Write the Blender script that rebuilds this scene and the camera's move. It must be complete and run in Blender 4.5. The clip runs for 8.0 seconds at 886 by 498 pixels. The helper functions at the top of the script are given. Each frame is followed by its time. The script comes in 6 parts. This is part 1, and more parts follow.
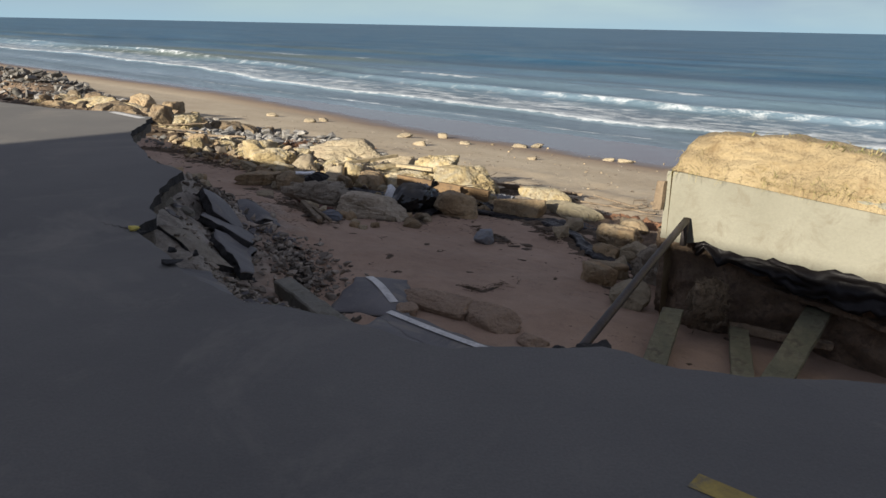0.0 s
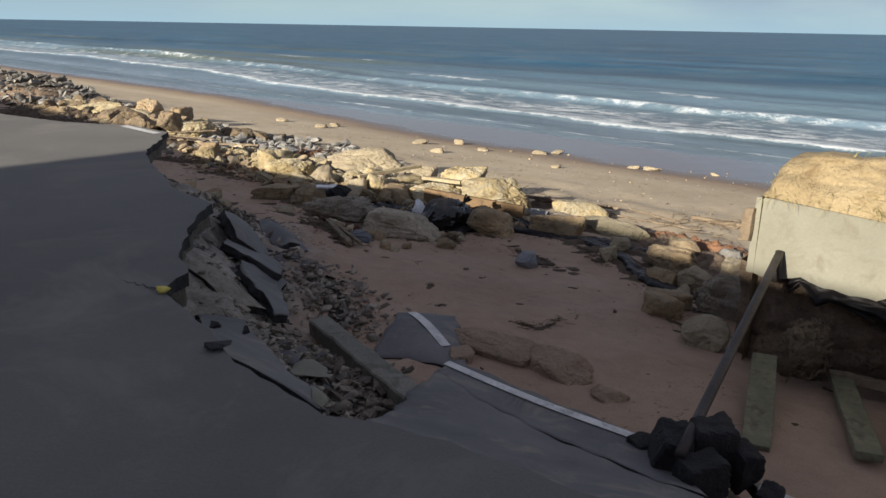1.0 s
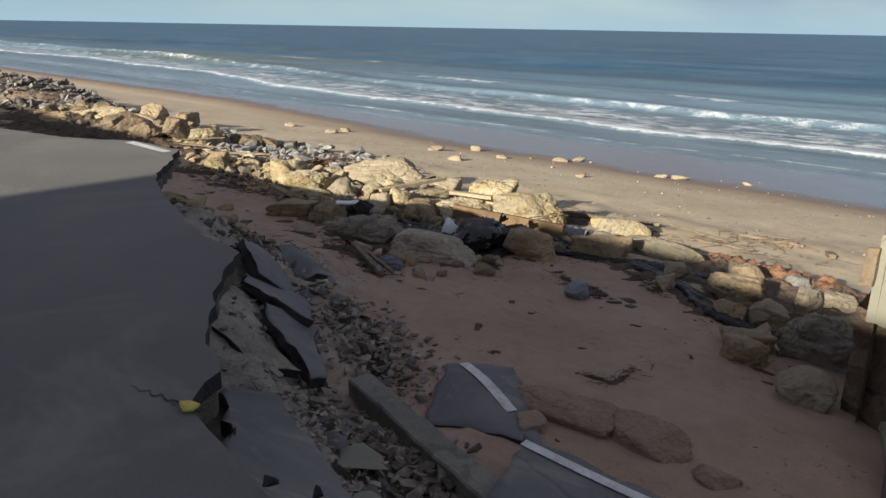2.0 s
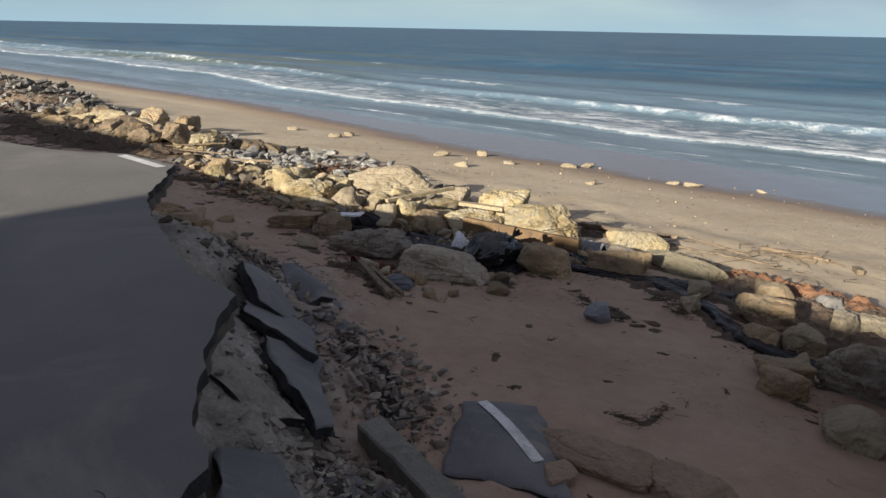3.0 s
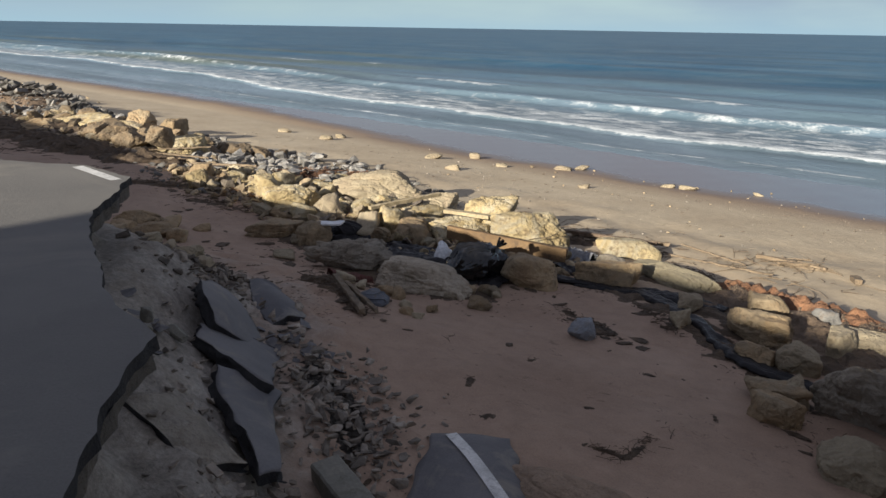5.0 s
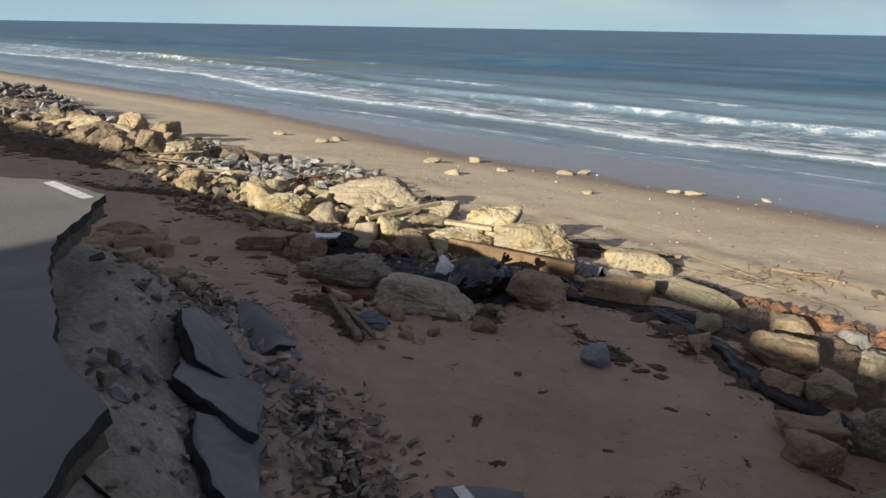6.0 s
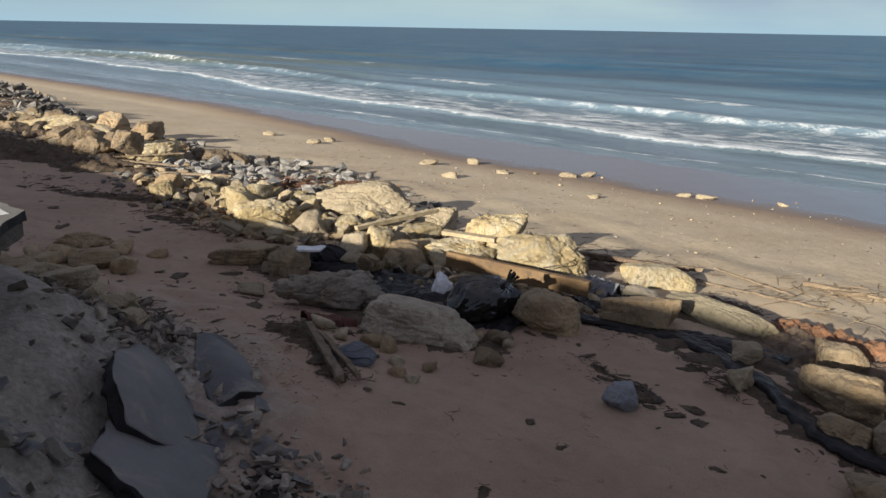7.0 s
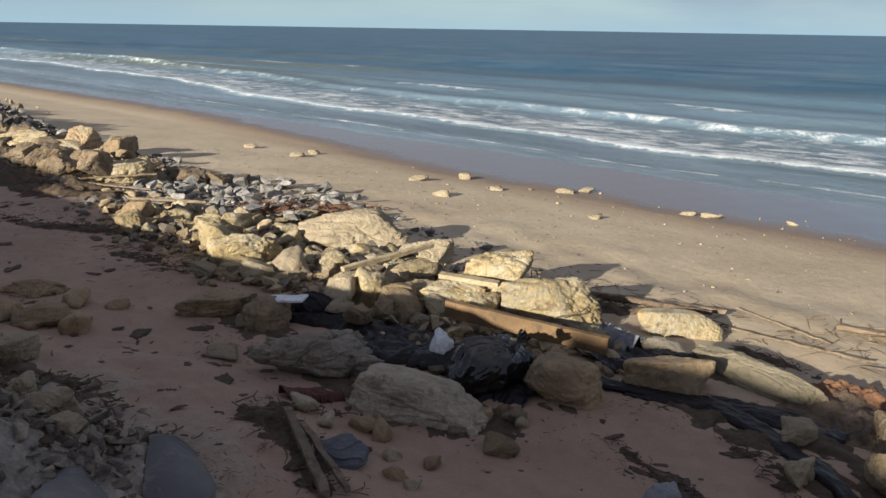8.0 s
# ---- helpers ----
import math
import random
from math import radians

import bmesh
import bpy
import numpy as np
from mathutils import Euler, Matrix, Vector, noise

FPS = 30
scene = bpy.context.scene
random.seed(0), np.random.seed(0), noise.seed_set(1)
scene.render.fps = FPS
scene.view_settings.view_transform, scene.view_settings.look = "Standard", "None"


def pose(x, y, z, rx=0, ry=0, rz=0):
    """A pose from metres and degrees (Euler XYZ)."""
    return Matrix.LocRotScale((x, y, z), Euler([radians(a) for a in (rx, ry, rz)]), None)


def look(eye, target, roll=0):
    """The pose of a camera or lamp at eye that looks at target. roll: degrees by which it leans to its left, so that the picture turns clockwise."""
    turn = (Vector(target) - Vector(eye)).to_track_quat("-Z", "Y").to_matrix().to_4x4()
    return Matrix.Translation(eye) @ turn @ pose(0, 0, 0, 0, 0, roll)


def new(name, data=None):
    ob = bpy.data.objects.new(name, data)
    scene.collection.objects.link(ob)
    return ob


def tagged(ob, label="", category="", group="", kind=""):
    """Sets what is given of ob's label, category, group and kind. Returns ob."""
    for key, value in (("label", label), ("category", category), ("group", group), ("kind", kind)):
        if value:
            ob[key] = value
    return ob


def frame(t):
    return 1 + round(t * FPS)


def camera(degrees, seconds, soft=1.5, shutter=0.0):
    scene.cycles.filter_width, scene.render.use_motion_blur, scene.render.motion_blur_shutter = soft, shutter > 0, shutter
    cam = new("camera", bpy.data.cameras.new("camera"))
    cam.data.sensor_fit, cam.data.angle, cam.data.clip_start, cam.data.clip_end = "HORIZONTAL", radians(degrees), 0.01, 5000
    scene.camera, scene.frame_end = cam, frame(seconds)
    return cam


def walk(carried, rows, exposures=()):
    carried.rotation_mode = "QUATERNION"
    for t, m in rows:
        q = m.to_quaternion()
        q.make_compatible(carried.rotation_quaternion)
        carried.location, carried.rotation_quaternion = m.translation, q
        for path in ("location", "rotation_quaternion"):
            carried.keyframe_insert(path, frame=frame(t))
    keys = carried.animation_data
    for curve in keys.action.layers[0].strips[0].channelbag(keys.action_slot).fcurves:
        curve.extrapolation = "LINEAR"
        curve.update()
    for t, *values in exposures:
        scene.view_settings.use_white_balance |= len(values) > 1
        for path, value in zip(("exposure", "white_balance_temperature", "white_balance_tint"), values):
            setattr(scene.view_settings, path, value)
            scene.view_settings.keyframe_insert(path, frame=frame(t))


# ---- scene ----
cam = camera(63.3, 8.0)
PATH = [
    (0, (0.504, -0.495, 1.835), (0.504, 1.415, 1.239), 1.1),
    (0.5, (0.139, 0.115, 1.901), (0.134, 2.025, 1.307), 1.0),
    (1, (-0.245, 0.864, 1.892), (-0.253, 2.774, 1.299), 1.0),
    (1.5, (-0.605, 1.576, 1.868), (-0.615, 3.487, 1.276), 1.0),
    (2, (-0.969, 2.451, 1.927), (-0.984, 4.362, 1.336), 1.0),
    (2.2, (-1.076, 2.738, 1.925), (-1.094, 4.65, 1.337), 1.0),
    (3.3, (-1.16, 3.358, 2.028), (-1.181, 5.269, 1.439), 1.1),
    (3.5, (-1.084, 3.399, 2.038), (-1.108, 5.31, 1.447), 1.0),
    (4, (-0.915, 3.496, 2.059), (-0.939, 5.406, 1.469), 1.0),
    (4.5, (-0.817, 3.574, 2.062), (-0.839, 5.485, 1.471), 1.1),
    (4.7, (-0.792, 3.693, 2.055), (-0.814, 5.604, 1.465), 1.0),
    (5.8, (-0.845, 4.66, 2.1), (-0.86, 6.571, 1.51), 1.0),
    (6, (-0.886, 4.832, 2.109), (-0.899, 6.743, 1.518), 1.0),
    (6.5, (-0.919, 5.551, 2.042), (-0.927, 7.462, 1.451), 1.0),
    (7, (-0.912, 6.538, 1.879), (-0.916, 8.448, 1.289), 1.0),
    (7.5, (-1.001, 7.577, 1.778), (-1.003, 9.488, 1.189), 1.1),
    (8, (-1.13, 8.32, 2.207), (-1.096, 10.231, 1.619), 0.9),
]
walk(cam, [(t, look(eye, target, roll)) for t, eye, target, roll in PATH])

# ---------------------------------------------------------------- light
SUN_ELEV = 17.5
SUN_WAY = Vector((0.622, 0.783, 0))          # where the light travels, over the ground
world = bpy.data.worlds.new("sky")
scene.world = world
world.use_nodes = True
wn = world.node_tree.nodes
sky = wn.new("ShaderNodeTexSky")
sky.sky_type = "NISHITA"
sky.sun_disc = False
sky.sun_elevation = radians(SUN_ELEV)
sky.sun_rotation = radians(218.4)
sky.air_density, sky.dust_density, sky.ozone_density = 1.0, 0.15, 3.0
wn["Background"].inputs["Strength"].default_value = 0.05
# broken white cloud over the blue
wl = world.node_tree.links
wco, wmap, wnoise, wramp, wmix = (wn.new("ShaderNode" + k) for k in ("TexCoord", "Mapping", "TexNoise", "ValToRGB", "Mix"))
wmap.inputs["Scale"].default_value = (1.0, 1.0, 5.0)
wnoise.inputs["Scale"].default_value, wnoise.inputs["Detail"].default_value = 2.2, 7.0
wramp.color_ramp.elements[0].position, wramp.color_ramp.elements[1].position = 0.3, 0.58
wmix.data_type = "RGBA"
wl.new(wco.outputs["Generated"], wmap.inputs[0]), wl.new(wmap.outputs[0], wnoise.inputs["Vector"]), wl.new(wnoise.outputs[0], wramp.inputs[0])
wl.new(wramp.outputs[0], wmix.inputs[0]), wl.new(sky.outputs[0], wmix.inputs[6])
wmix.inputs[7].default_value = (3.5, 3.5, 4.2, 1)
# pale blue haze low over the horizon
wsep, wlow, whaze = (wn.new("ShaderNode" + k) for k in ("SeparateXYZ", "ValToRGB", "Mix"))
whaze.data_type = "RGBA"
whaze.inputs[7].default_value = (3.8, 5.9, 7.2, 1)
wlow.color_ramp.elements[0].color, wlow.color_ramp.elements[1].color = (0.85, 0.85, 0.85, 1), (0, 0, 0, 1)
wlow.color_ramp.elements[0].position, wlow.color_ramp.elements[1].position = 0.0, 0.1
wl.new(wco.outputs["Generated"], wsep.inputs[0]), wl.new(wsep.outputs[2], wlow.inputs[0]), wl.new(wlow.outputs[0], whaze.inputs[0])
wl.new(wmix.outputs[2], whaze.inputs[6]), wl.new(whaze.outputs[2], wn["Background"].inputs["Color"])

sun = new("sun", bpy.data.lights.new("sun", "SUN"))
sun.data.energy, sun.data.angle, sun.data.color = 4.7, radians(0.6), (1.0, 0.92, 0.79)
light_way = SUN_WAY * math.cos(radians(SUN_ELEV)) + Vector((0, 0, -math.sin(radians(SUN_ELEV))))
sun.matrix_world = light_way.to_track_quat("-Z", "Y").to_matrix().to_4x4()
scene.view_settings.exposure = 1.0

# ---------------------------------------------------------------- coordinates along the shore
TURN = -41.3
SHORE = pose(0, 0, 0, 0, 0, TURN)            # local x runs along the coast, local y out to sea
SX, SY = math.cos(radians(TURN)), math.sin(radians(TURN))


def along(x, y):
    """World x, y as metres along the coast and out to sea."""
    return SX * x + SY * y, -SY * x + SX * y


def world_xy(s, n):
    return SX * s - SY * n, SY * s + SX * n


PROFILE_N = (-5, 5, 9, 11.5, 15, 20, 26, 32, 41, 50, 120)
PROFILE_Z = (-2.1, -2.25, -2.42, -2.75, -3.0, -3.4, -3.9, -4.42, -4.62, -5.4, -9.0)
SEA = -4.57


# ---------------------------------------------------------------- materials
def nodes_of(name):
    m = bpy.data.materials.new(name)
    m.use_nodes = True
    t = m.node_tree
    return m, t, t.nodes, t.links, t.nodes["Principled BSDF"]


def noise_node(t, scale, detail=6.0, rough=0.6, vec=None, dist=0.0):
    n = t.nodes.new("ShaderNodeTexNoise")
    n.inputs["Scale"].default_value = scale
    n.inputs["Detail"].default_value = detail
    n.inputs["Roughness"].default_value = rough
    n.inputs["Distortion"].default_value = dist
    if vec is not None:
        t.links.new(vec, n.inputs["Vector"])
    return n


def ramp(t, fac, stops):
    r = t.nodes.new("ShaderNodeValToRGB")
    el = r.color_ramp.elements
    while len(el) < len(stops):
        el.new(0.5)
    for e, (p, c) in zip(el, stops):
        e.position = p
        e.color = (c, c, c, 1) if isinstance(c, (int, float)) else (*c, 1)
    t.links.new(fac, r.inputs[0])
    return r.outputs[0]


def mixc(t, fac, a, b, how="MIX"):
    m = t.nodes.new("ShaderNodeMix")
    m.data_type = "RGBA"
    m.blend_type = how
    for value, k in ((fac, 0), (a, 6), (b, 7)):
        if isinstance(value, (int, float)):
            m.inputs[k].default_value = value
        elif isinstance(value, tuple):
            m.inputs[k].default_value = (*value, 1)
        else:
            t.links.new(value, m.inputs[k])
    return m.outputs[2]


def maths(t, how, a, b=0.0, c=0.0):
    m = t.nodes.new("ShaderNodeMath")
    m.operation = how
    for k, value in enumerate((a, b, c)):
        if isinstance(value, (int, float)):
            m.inputs[k].default_value = value
        else:
            t.links.new(value, m.inputs[k])
    return m.outputs[0]


def bump(t, bsdf, parts):
    """parts: (height socket, strength, distance)"""
    last = None
    for h, strength, dist in parts:
        b = t.nodes.new("ShaderNodeBump")
        b.inputs["Strength"].default_value = strength
        b.inputs["Distance"].default_value = dist
        t.links.new(h, b.inputs["Height"])
        if last:
            t.links.new(last, b.inputs["Normal"])
        last = b.outputs[0]
    t.links.new(last, bsdf.inputs["Normal"])


def surface(name, dark, light, stain=None, big=0.8, fine=14.0, rough=0.85, bumps=0.5, dist=0.02, metal=0.0, vary=0.0, spec=0.5, island=0.0, grit=(0.62, 1.25), patch=None):
    """A weathered surface: two colours over a coarse noise, a fine grain, stains, relief."""
    m, t, n, l, b = nodes_of(name)
    co = n.new("ShaderNodeTexCoord").outputs["Object"]
    coarse, grain = noise_node(t, big, 5, 0.6, co), noise_node(t, fine, 8, 0.7, co)
    col = mixc(t, ramp(t, coarse.outputs[0], ((0.32, 0.0), (0.68, 1.0))), dark, light)
    g = ramp(t, grain.outputs[0], ((0.25, grit[0]), (0.75, grit[1])))
    if patch:
        blot = noise_node(t, big * 0.9, 6, 0.65, n.new("ShaderNodeNewGeometry").outputs["Position"], 0.8)
        col = mixc(t, ramp(t, blot.outputs[0], ((0.46, 0.0), (0.6, 1.0))), col, patch)
    col = mixc(t, 0.8, col, g, "MULTIPLY")
    if stain:
        st = noise_node(t, big * 2.3, 8, 0.7, co, 0.6)
        col = mixc(t, ramp(t, st.outputs[0], ((0.52, 0.0), (0.66, 0.85))), col, stain)
    if vary or island:
        info = n.new("ShaderNodeObjectInfo").outputs["Random"] if vary else n.new("ShaderNodeNewGeometry").outputs["Random Per Island"]
        v = maths(t, "MULTIPLY_ADD", info, 2 * (vary or island), 1 - (vary or island))
        vc = n.new("ShaderNodeCombineColor")
        for k in range(3):
            l.new(v, vc.inputs[k])
        col = mixc(t, 1.0, col, vc.outputs[0], "MULTIPLY")
    l.new(col, b.inputs["Base Color"])
    rr = ramp(t, grain.outputs[0], ((0.3, max(0.0, rough - 0.12)), (0.7, min(1.0, rough + 0.1))))
    l.new(rr, b.inputs["Roughness"])
    b.inputs["Metallic"].default_value = metal
    b.inputs["Specular IOR Level"].default_value = spec
    mid = noise_node(t, fine * 0.25, 6, 0.65, co)
    bump(t, b, ((mid.outputs[0], bumps, dist * 3), (grain.outputs[0], bumps, dist)))
    return m


ASPHALT = surface("asphalt", (0.1, 0.096, 0.091), (0.16, 0.152, 0.138), (0.18, 0.167, 0.145), 0.26, 60, 0.85, 0.35, 0.006)
ASPHALT_SLAB = surface("asphalt_slab", (0.1, 0.098, 0.104), (0.175, 0.168, 0.168), (0.22, 0.2, 0.17), 0.9, 60, 0.85, 0.4, 0.006)
ASPHALT_EDGE = surface("asphalt_edge", (0.022, 0.022, 0.024), (0.05, 0.048, 0.048), None, 3, 40, 0.9, 0.9, 0.02)
LIMEROCK = surface("limerock", (0.2, 0.175, 0.14), (0.34, 0.305, 0.25), (0.15, 0.12, 0.09), 1.6, 22, 0.95, 0.8, 0.02)
WHITE_PAINT = surface("white_paint", (0.5, 0.5, 0.48), (0.72, 0.71, 0.68), (0.3, 0.29, 0.28), 3, 50, 0.7, 0.2, 0.003)
BLOOM = surface("yellow_petals", (0.5, 0.4, 0.06), (0.68, 0.58, 0.16), (0.3, 0.3, 0.08), 9, 60, 0.8, 0.3, 0.003)
YELLOW_PAINT = surface("yellow_paint", (0.26, 0.19, 0.05), (0.42, 0.31, 0.07), (0.13, 0.115, 0.09), 4, 50, 0.7, 0.2, 0.003)
CONCRETE = surface("concrete", (0.2, 0.192, 0.148), (0.24, 0.232, 0.182), (0.17, 0.155, 0.115), 1.2, 26, 0.9, 0.25, 0.008, grit=(0.82, 1.1))
KERB = surface("kerb_concrete", (0.15, 0.145, 0.12), (0.24, 0.225, 0.185), (0.1, 0.095, 0.07), 1.6, 26, 0.9, 0.5, 0.01)
COQUINA = surface("coquina", (0.31, 0.235, 0.115), (0.54, 0.435, 0.245), (0.16, 0.115, 0.065), 2.0, 13, 0.95, 1.0, 0.03, vary=0.16, grit=(0.72, 1.16), patch=(0.44, 0.385, 0.27))
PALE_ROCK = surface("pale_rock", (0.3, 0.248, 0.165), (0.45, 0.38, 0.262), (0.19, 0.15, 0.09), 1.4, 13, 0.95, 0.9, 0.03, vary=0.14, grit=(0.74, 1.14), patch=(0.36, 0.29, 0.195))
BLEACHED_ROCK = surface("bleached_rock", (0.35, 0.29, 0.215), (0.58, 0.5, 0.385), (0.2, 0.16, 0.105), 1.5, 13, 0.95, 0.9, 0.03, grit=(0.74, 1.14), patch=(0.4, 0.345, 0.265))
FLUTED_ROCK = surface("fluted_rock", (0.22, 0.185, 0.14), (0.38, 0.33, 0.255), (0.13, 0.1, 0.07), 1.5, 13, 0.95, 0.9, 0.03, grit=(0.74, 1.14), patch=(0.3, 0.27, 0.22))
BROWN_ROCK = surface("brown_rock", (0.25, 0.175, 0.1), (0.42, 0.31, 0.18), (0.15, 0.11, 0.065), 1.7, 13, 0.95, 0.9, 0.03, vary=0.16, grit=(0.74, 1.14), patch=(0.3, 0.235, 0.15))
LONG_ROCK = surface("long_rock", (0.2, 0.172, 0.115), (0.32, 0.28, 0.19), (0.15, 0.12, 0.075), 1.4, 13, 0.95, 0.8, 0.025, grit=(0.8, 1.12))
GREY_STONE = surface("grey_stone", (0.13, 0.127, 0.12), (0.38, 0.368, 0.342), (0.22, 0.175, 0.13), 2.5, 22, 0.9, 0.6, 0.015, vary=0.38, spec=0.3, grit=(0.72, 1.16))
BLUE_STONE = surface("blue_grey_block", (0.17, 0.18, 0.195), (0.28, 0.295, 0.315), (0.2, 0.18, 0.15), 2.5, 22, 0.9, 0.4, 0.012, spec=0.3, grit=(0.78, 1.12))
WOOD = surface("driftwood", (0.13, 0.095, 0.06), (0.27, 0.205, 0.135), (0.08, 0.06, 0.042), 2.2, 30, 0.85, 0.7, 0.012, vary=0.2)
PLANK_WOOD = surface("plank_wood", (0.11, 0.066, 0.03), (0.22, 0.138, 0.064), (0.07, 0.045, 0.025), 2.2, 30, 0.75, 0.5, 0.008)
GREEN_WOOD = surface("algae_wood", (0.12, 0.12, 0.075), (0.22, 0.205, 0.13), (0.08, 0.065, 0.045), 2.2, 30, 0.85, 0.6, 0.01)
BLACK_PLASTIC = surface("black_plastic", (0.009, 0.008, 0.009), (0.02, 0.018, 0.019), None, 3, 14, 0.42, 0.4, 0.015, spec=0.22)
BAG_PLASTIC = surface("shiny_black_bag", (0.006, 0.006, 0.007), (0.011, 0.011, 0.012), None, 3, 5, 0.16, 0.05, 0.01, spec=0.6)
WHITE_PLASTIC = surface("white_plastic", (0.6, 0.62, 0.64), (0.8, 0.8, 0.8), None, 3, 20, 0.45, 0.3, 0.01)
STEEL = surface("weathered_steel", (0.045, 0.04, 0.04), (0.09, 0.08, 0.078), (0.07, 0.045, 0.03), 2.5, 40, 0.6, 0.4, 0.006, 0.5)
WEED = surface("seaweed", (0.056, 0.039, 0.025), (0.145, 0.1, 0.063), (0.075, 0.053, 0.033), 4.5, 30, 0.9, 0.8, 0.02)
CLAY = surface("orange_clay", (0.17, 0.082, 0.043), (0.29, 0.15, 0.08), (0.11, 0.068, 0.042), 2.6, 14, 0.95, 0.9, 0.03)
SOIL = surface("dark_soil", (0.17, 0.12, 0.082), (0.32, 0.23, 0.155), (0.09, 0.066, 0.047), 1.8, 16, 0.95, 1.0, 0.04)
DUNE = surface("dune_sand", (0.3, 0.225, 0.12), (0.42, 0.33, 0.19), (0.22, 0.155, 0.08), 1.3, 24, 0.95, 0.7, 0.03, grit=(0.8, 1.14))
GRASS = surface("dry_grass", (0.28, 0.22, 0.09), (0.46, 0.38, 0.18), (0.16, 0.19, 0.06), 1.2, 18, 0.9, 0.3, 0.01)
STUCCO = surface("stucco", (0.55, 0.5, 0.42), (0.65, 0.6, 0.5), None, 0.5, 20, 0.9, 0.3, 0.01)


def sand_material():
    m, t, n, l, b = nodes_of("sand")
    co = n.new("ShaderNodeTexCoord").outputs["Object"]
    sep = n.new("ShaderNodeSeparateXYZ")
    l.new(co, sep.inputs[0])
    coarse, mid, fine = noise_node(t, 0.35, 5, 0.6, co), noise_node(t, 3.0, 6, 0.65, co, 0.3), noise_node(t, 45, 6, 0.7, co)
    dry = mixc(t, ramp(t, coarse.outputs[0], ((0.35, 0.0), (0.65, 1.0))), (0.4, 0.32, 0.218), (0.482, 0.4, 0.281))
    # redder, darker landward sand: the bank's shade put into the colour
    shade_sand = mixc(t, ramp(t, coarse.outputs[0], ((0.35, 0.0), (0.65, 1.0))), (0.292, 0.2, 0.142), (0.36, 0.256, 0.186))
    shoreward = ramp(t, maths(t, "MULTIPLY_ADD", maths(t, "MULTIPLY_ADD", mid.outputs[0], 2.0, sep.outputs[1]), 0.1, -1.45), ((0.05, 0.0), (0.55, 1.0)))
    dry = mixc(t, shoreward, shade_sand, dry)
    dry = mixc(t, 0.7, dry, ramp(t, mid.outputs[0], ((0.3, 0.82), (0.7, 1.12))), "MULTIPLY")
    dry = mixc(t, 0.6, dry, ramp(t, fine.outputs[0], ((0.3, 0.75), (0.7, 1.2))), "MULTIPLY")
    # dark weed scraps and damp scuffs trodden into the sand
    scrap, where = noise_node(t, 5.5, 6, 0.62, co, 1.2), noise_node(t, 0.55, 4, 0.6, co)
    spots = maths(t, "MULTIPLY", ramp(t, scrap.outputs[0], ((0.6, 0.0), (0.67, 1.0))), ramp(t, where.outputs[0], ((0.47, 0.0), (0.6, 1.0))))
    spots = maths(t, "MULTIPLY", spots, ramp(t, maths(t, "MULTIPLY_ADD", sep.outputs[1], 0.05, -0.5), ((0.3, 0.75), (0.42, 0.0))))
    dry = mixc(t, spots, dry, (0.105, 0.07, 0.046))
    # pale road base showing high on the bank
    h = maths(t, "MULTIPLY_ADD", mid.outputs[0], 0.5, sep.outputs[2])
    bank = ramp(t, maths(t, "MULTIPLY_ADD", h, 1.0, 2.5), ((0.5, 0.0), (0.95, 1.0)))
    lime = mixc(t, ramp(t, mid.outputs[0], ((0.38, 0.0), (0.62, 1.0))), (0.235, 0.208, 0.175), (0.345, 0.312, 0.268))
    grit = noise_node(t, 16, 8, 0.8, co)
    lime = mixc(t, 0.9, lime, ramp(t, grit.outputs[0], ((0.36, 0.62), (0.64, 1.3))), "MULTIPLY")
    patch = noise_node(t, 1.1, 5, 0.7, co)
    lime = mixc(t, ramp(t, patch.outputs[0], ((0.52, 0.0), (0.68, 0.4))), lime, (0.22, 0.175, 0.12))
    col = mixc(t, bank, dry, lime)
    # wet by the water
    w = maths(t, "MULTIPLY_ADD", coarse.outputs[0], 3.0, sep.outputs[1])
    # the beach widens along the coast
    w = maths(t, "ADD", w, maths(t, "MAXIMUM", maths(t, "MINIMUM", maths(t, "MULTIPLY_ADD", sep.outputs[0], 0.15, 4.2), 0.0), -4.5))
    damp = ramp(t, maths(t, "MULTIPLY_ADD", w, 0.1, -2.76), ((0.2, 0.0), (0.5, 1.0)))
    wet = ramp(t, maths(t, "MULTIPLY_ADD", w, 0.1, -2.96), ((0.25, 0.0), (0.5, 1.0)))
    col = mixc(t, damp, col, (0.25, 0.175, 0.115))
    col = mixc(t, wet, col, (0.124, 0.121, 0.13))
    l.new(col, b.inputs["Base Color"])
    l.new(ramp(t, wet, ((0.0, 0.95), (1.0, 0.18))), b.inputs["Roughness"])
    b.inputs["Specular IOR Level"].default_value = 0.5
    keep = maths(t, "SUBTRACT", 1.0, wet)
    dent = n.new("ShaderNodeTexVoronoi")
    dent.feature, dent.inputs["Scale"].default_value = "SMOOTH_F1", 1.9
    bend = mixc(t, 0.25, co, noise_node(t, 1.3, 3, 0.5, co).outputs["Color"], "ADD")
    l.new(bend, dent.inputs["Vector"])
    pits = maths(t, "MULTIPLY", ramp(t, dent.outputs["Distance"], ((0.08, 0.0), (0.3, 1.0))), keep)
    bump(t, b, ((maths(t, "MULTIPLY", pits, maths(t, "SUBTRACT", 1.0, shoreward)), 0.3, 0.06), (maths(t, "MULTIPLY", grit.outputs[0], bank), 0.7, 0.04), (maths(t, "MULTIPLY", mid.outputs[0], keep), 0.5, 0.06), (maths(t, "MULTIPLY", fine.outputs[0], keep), 0.4, 0.01)))
    return m


SAND = sand_material()


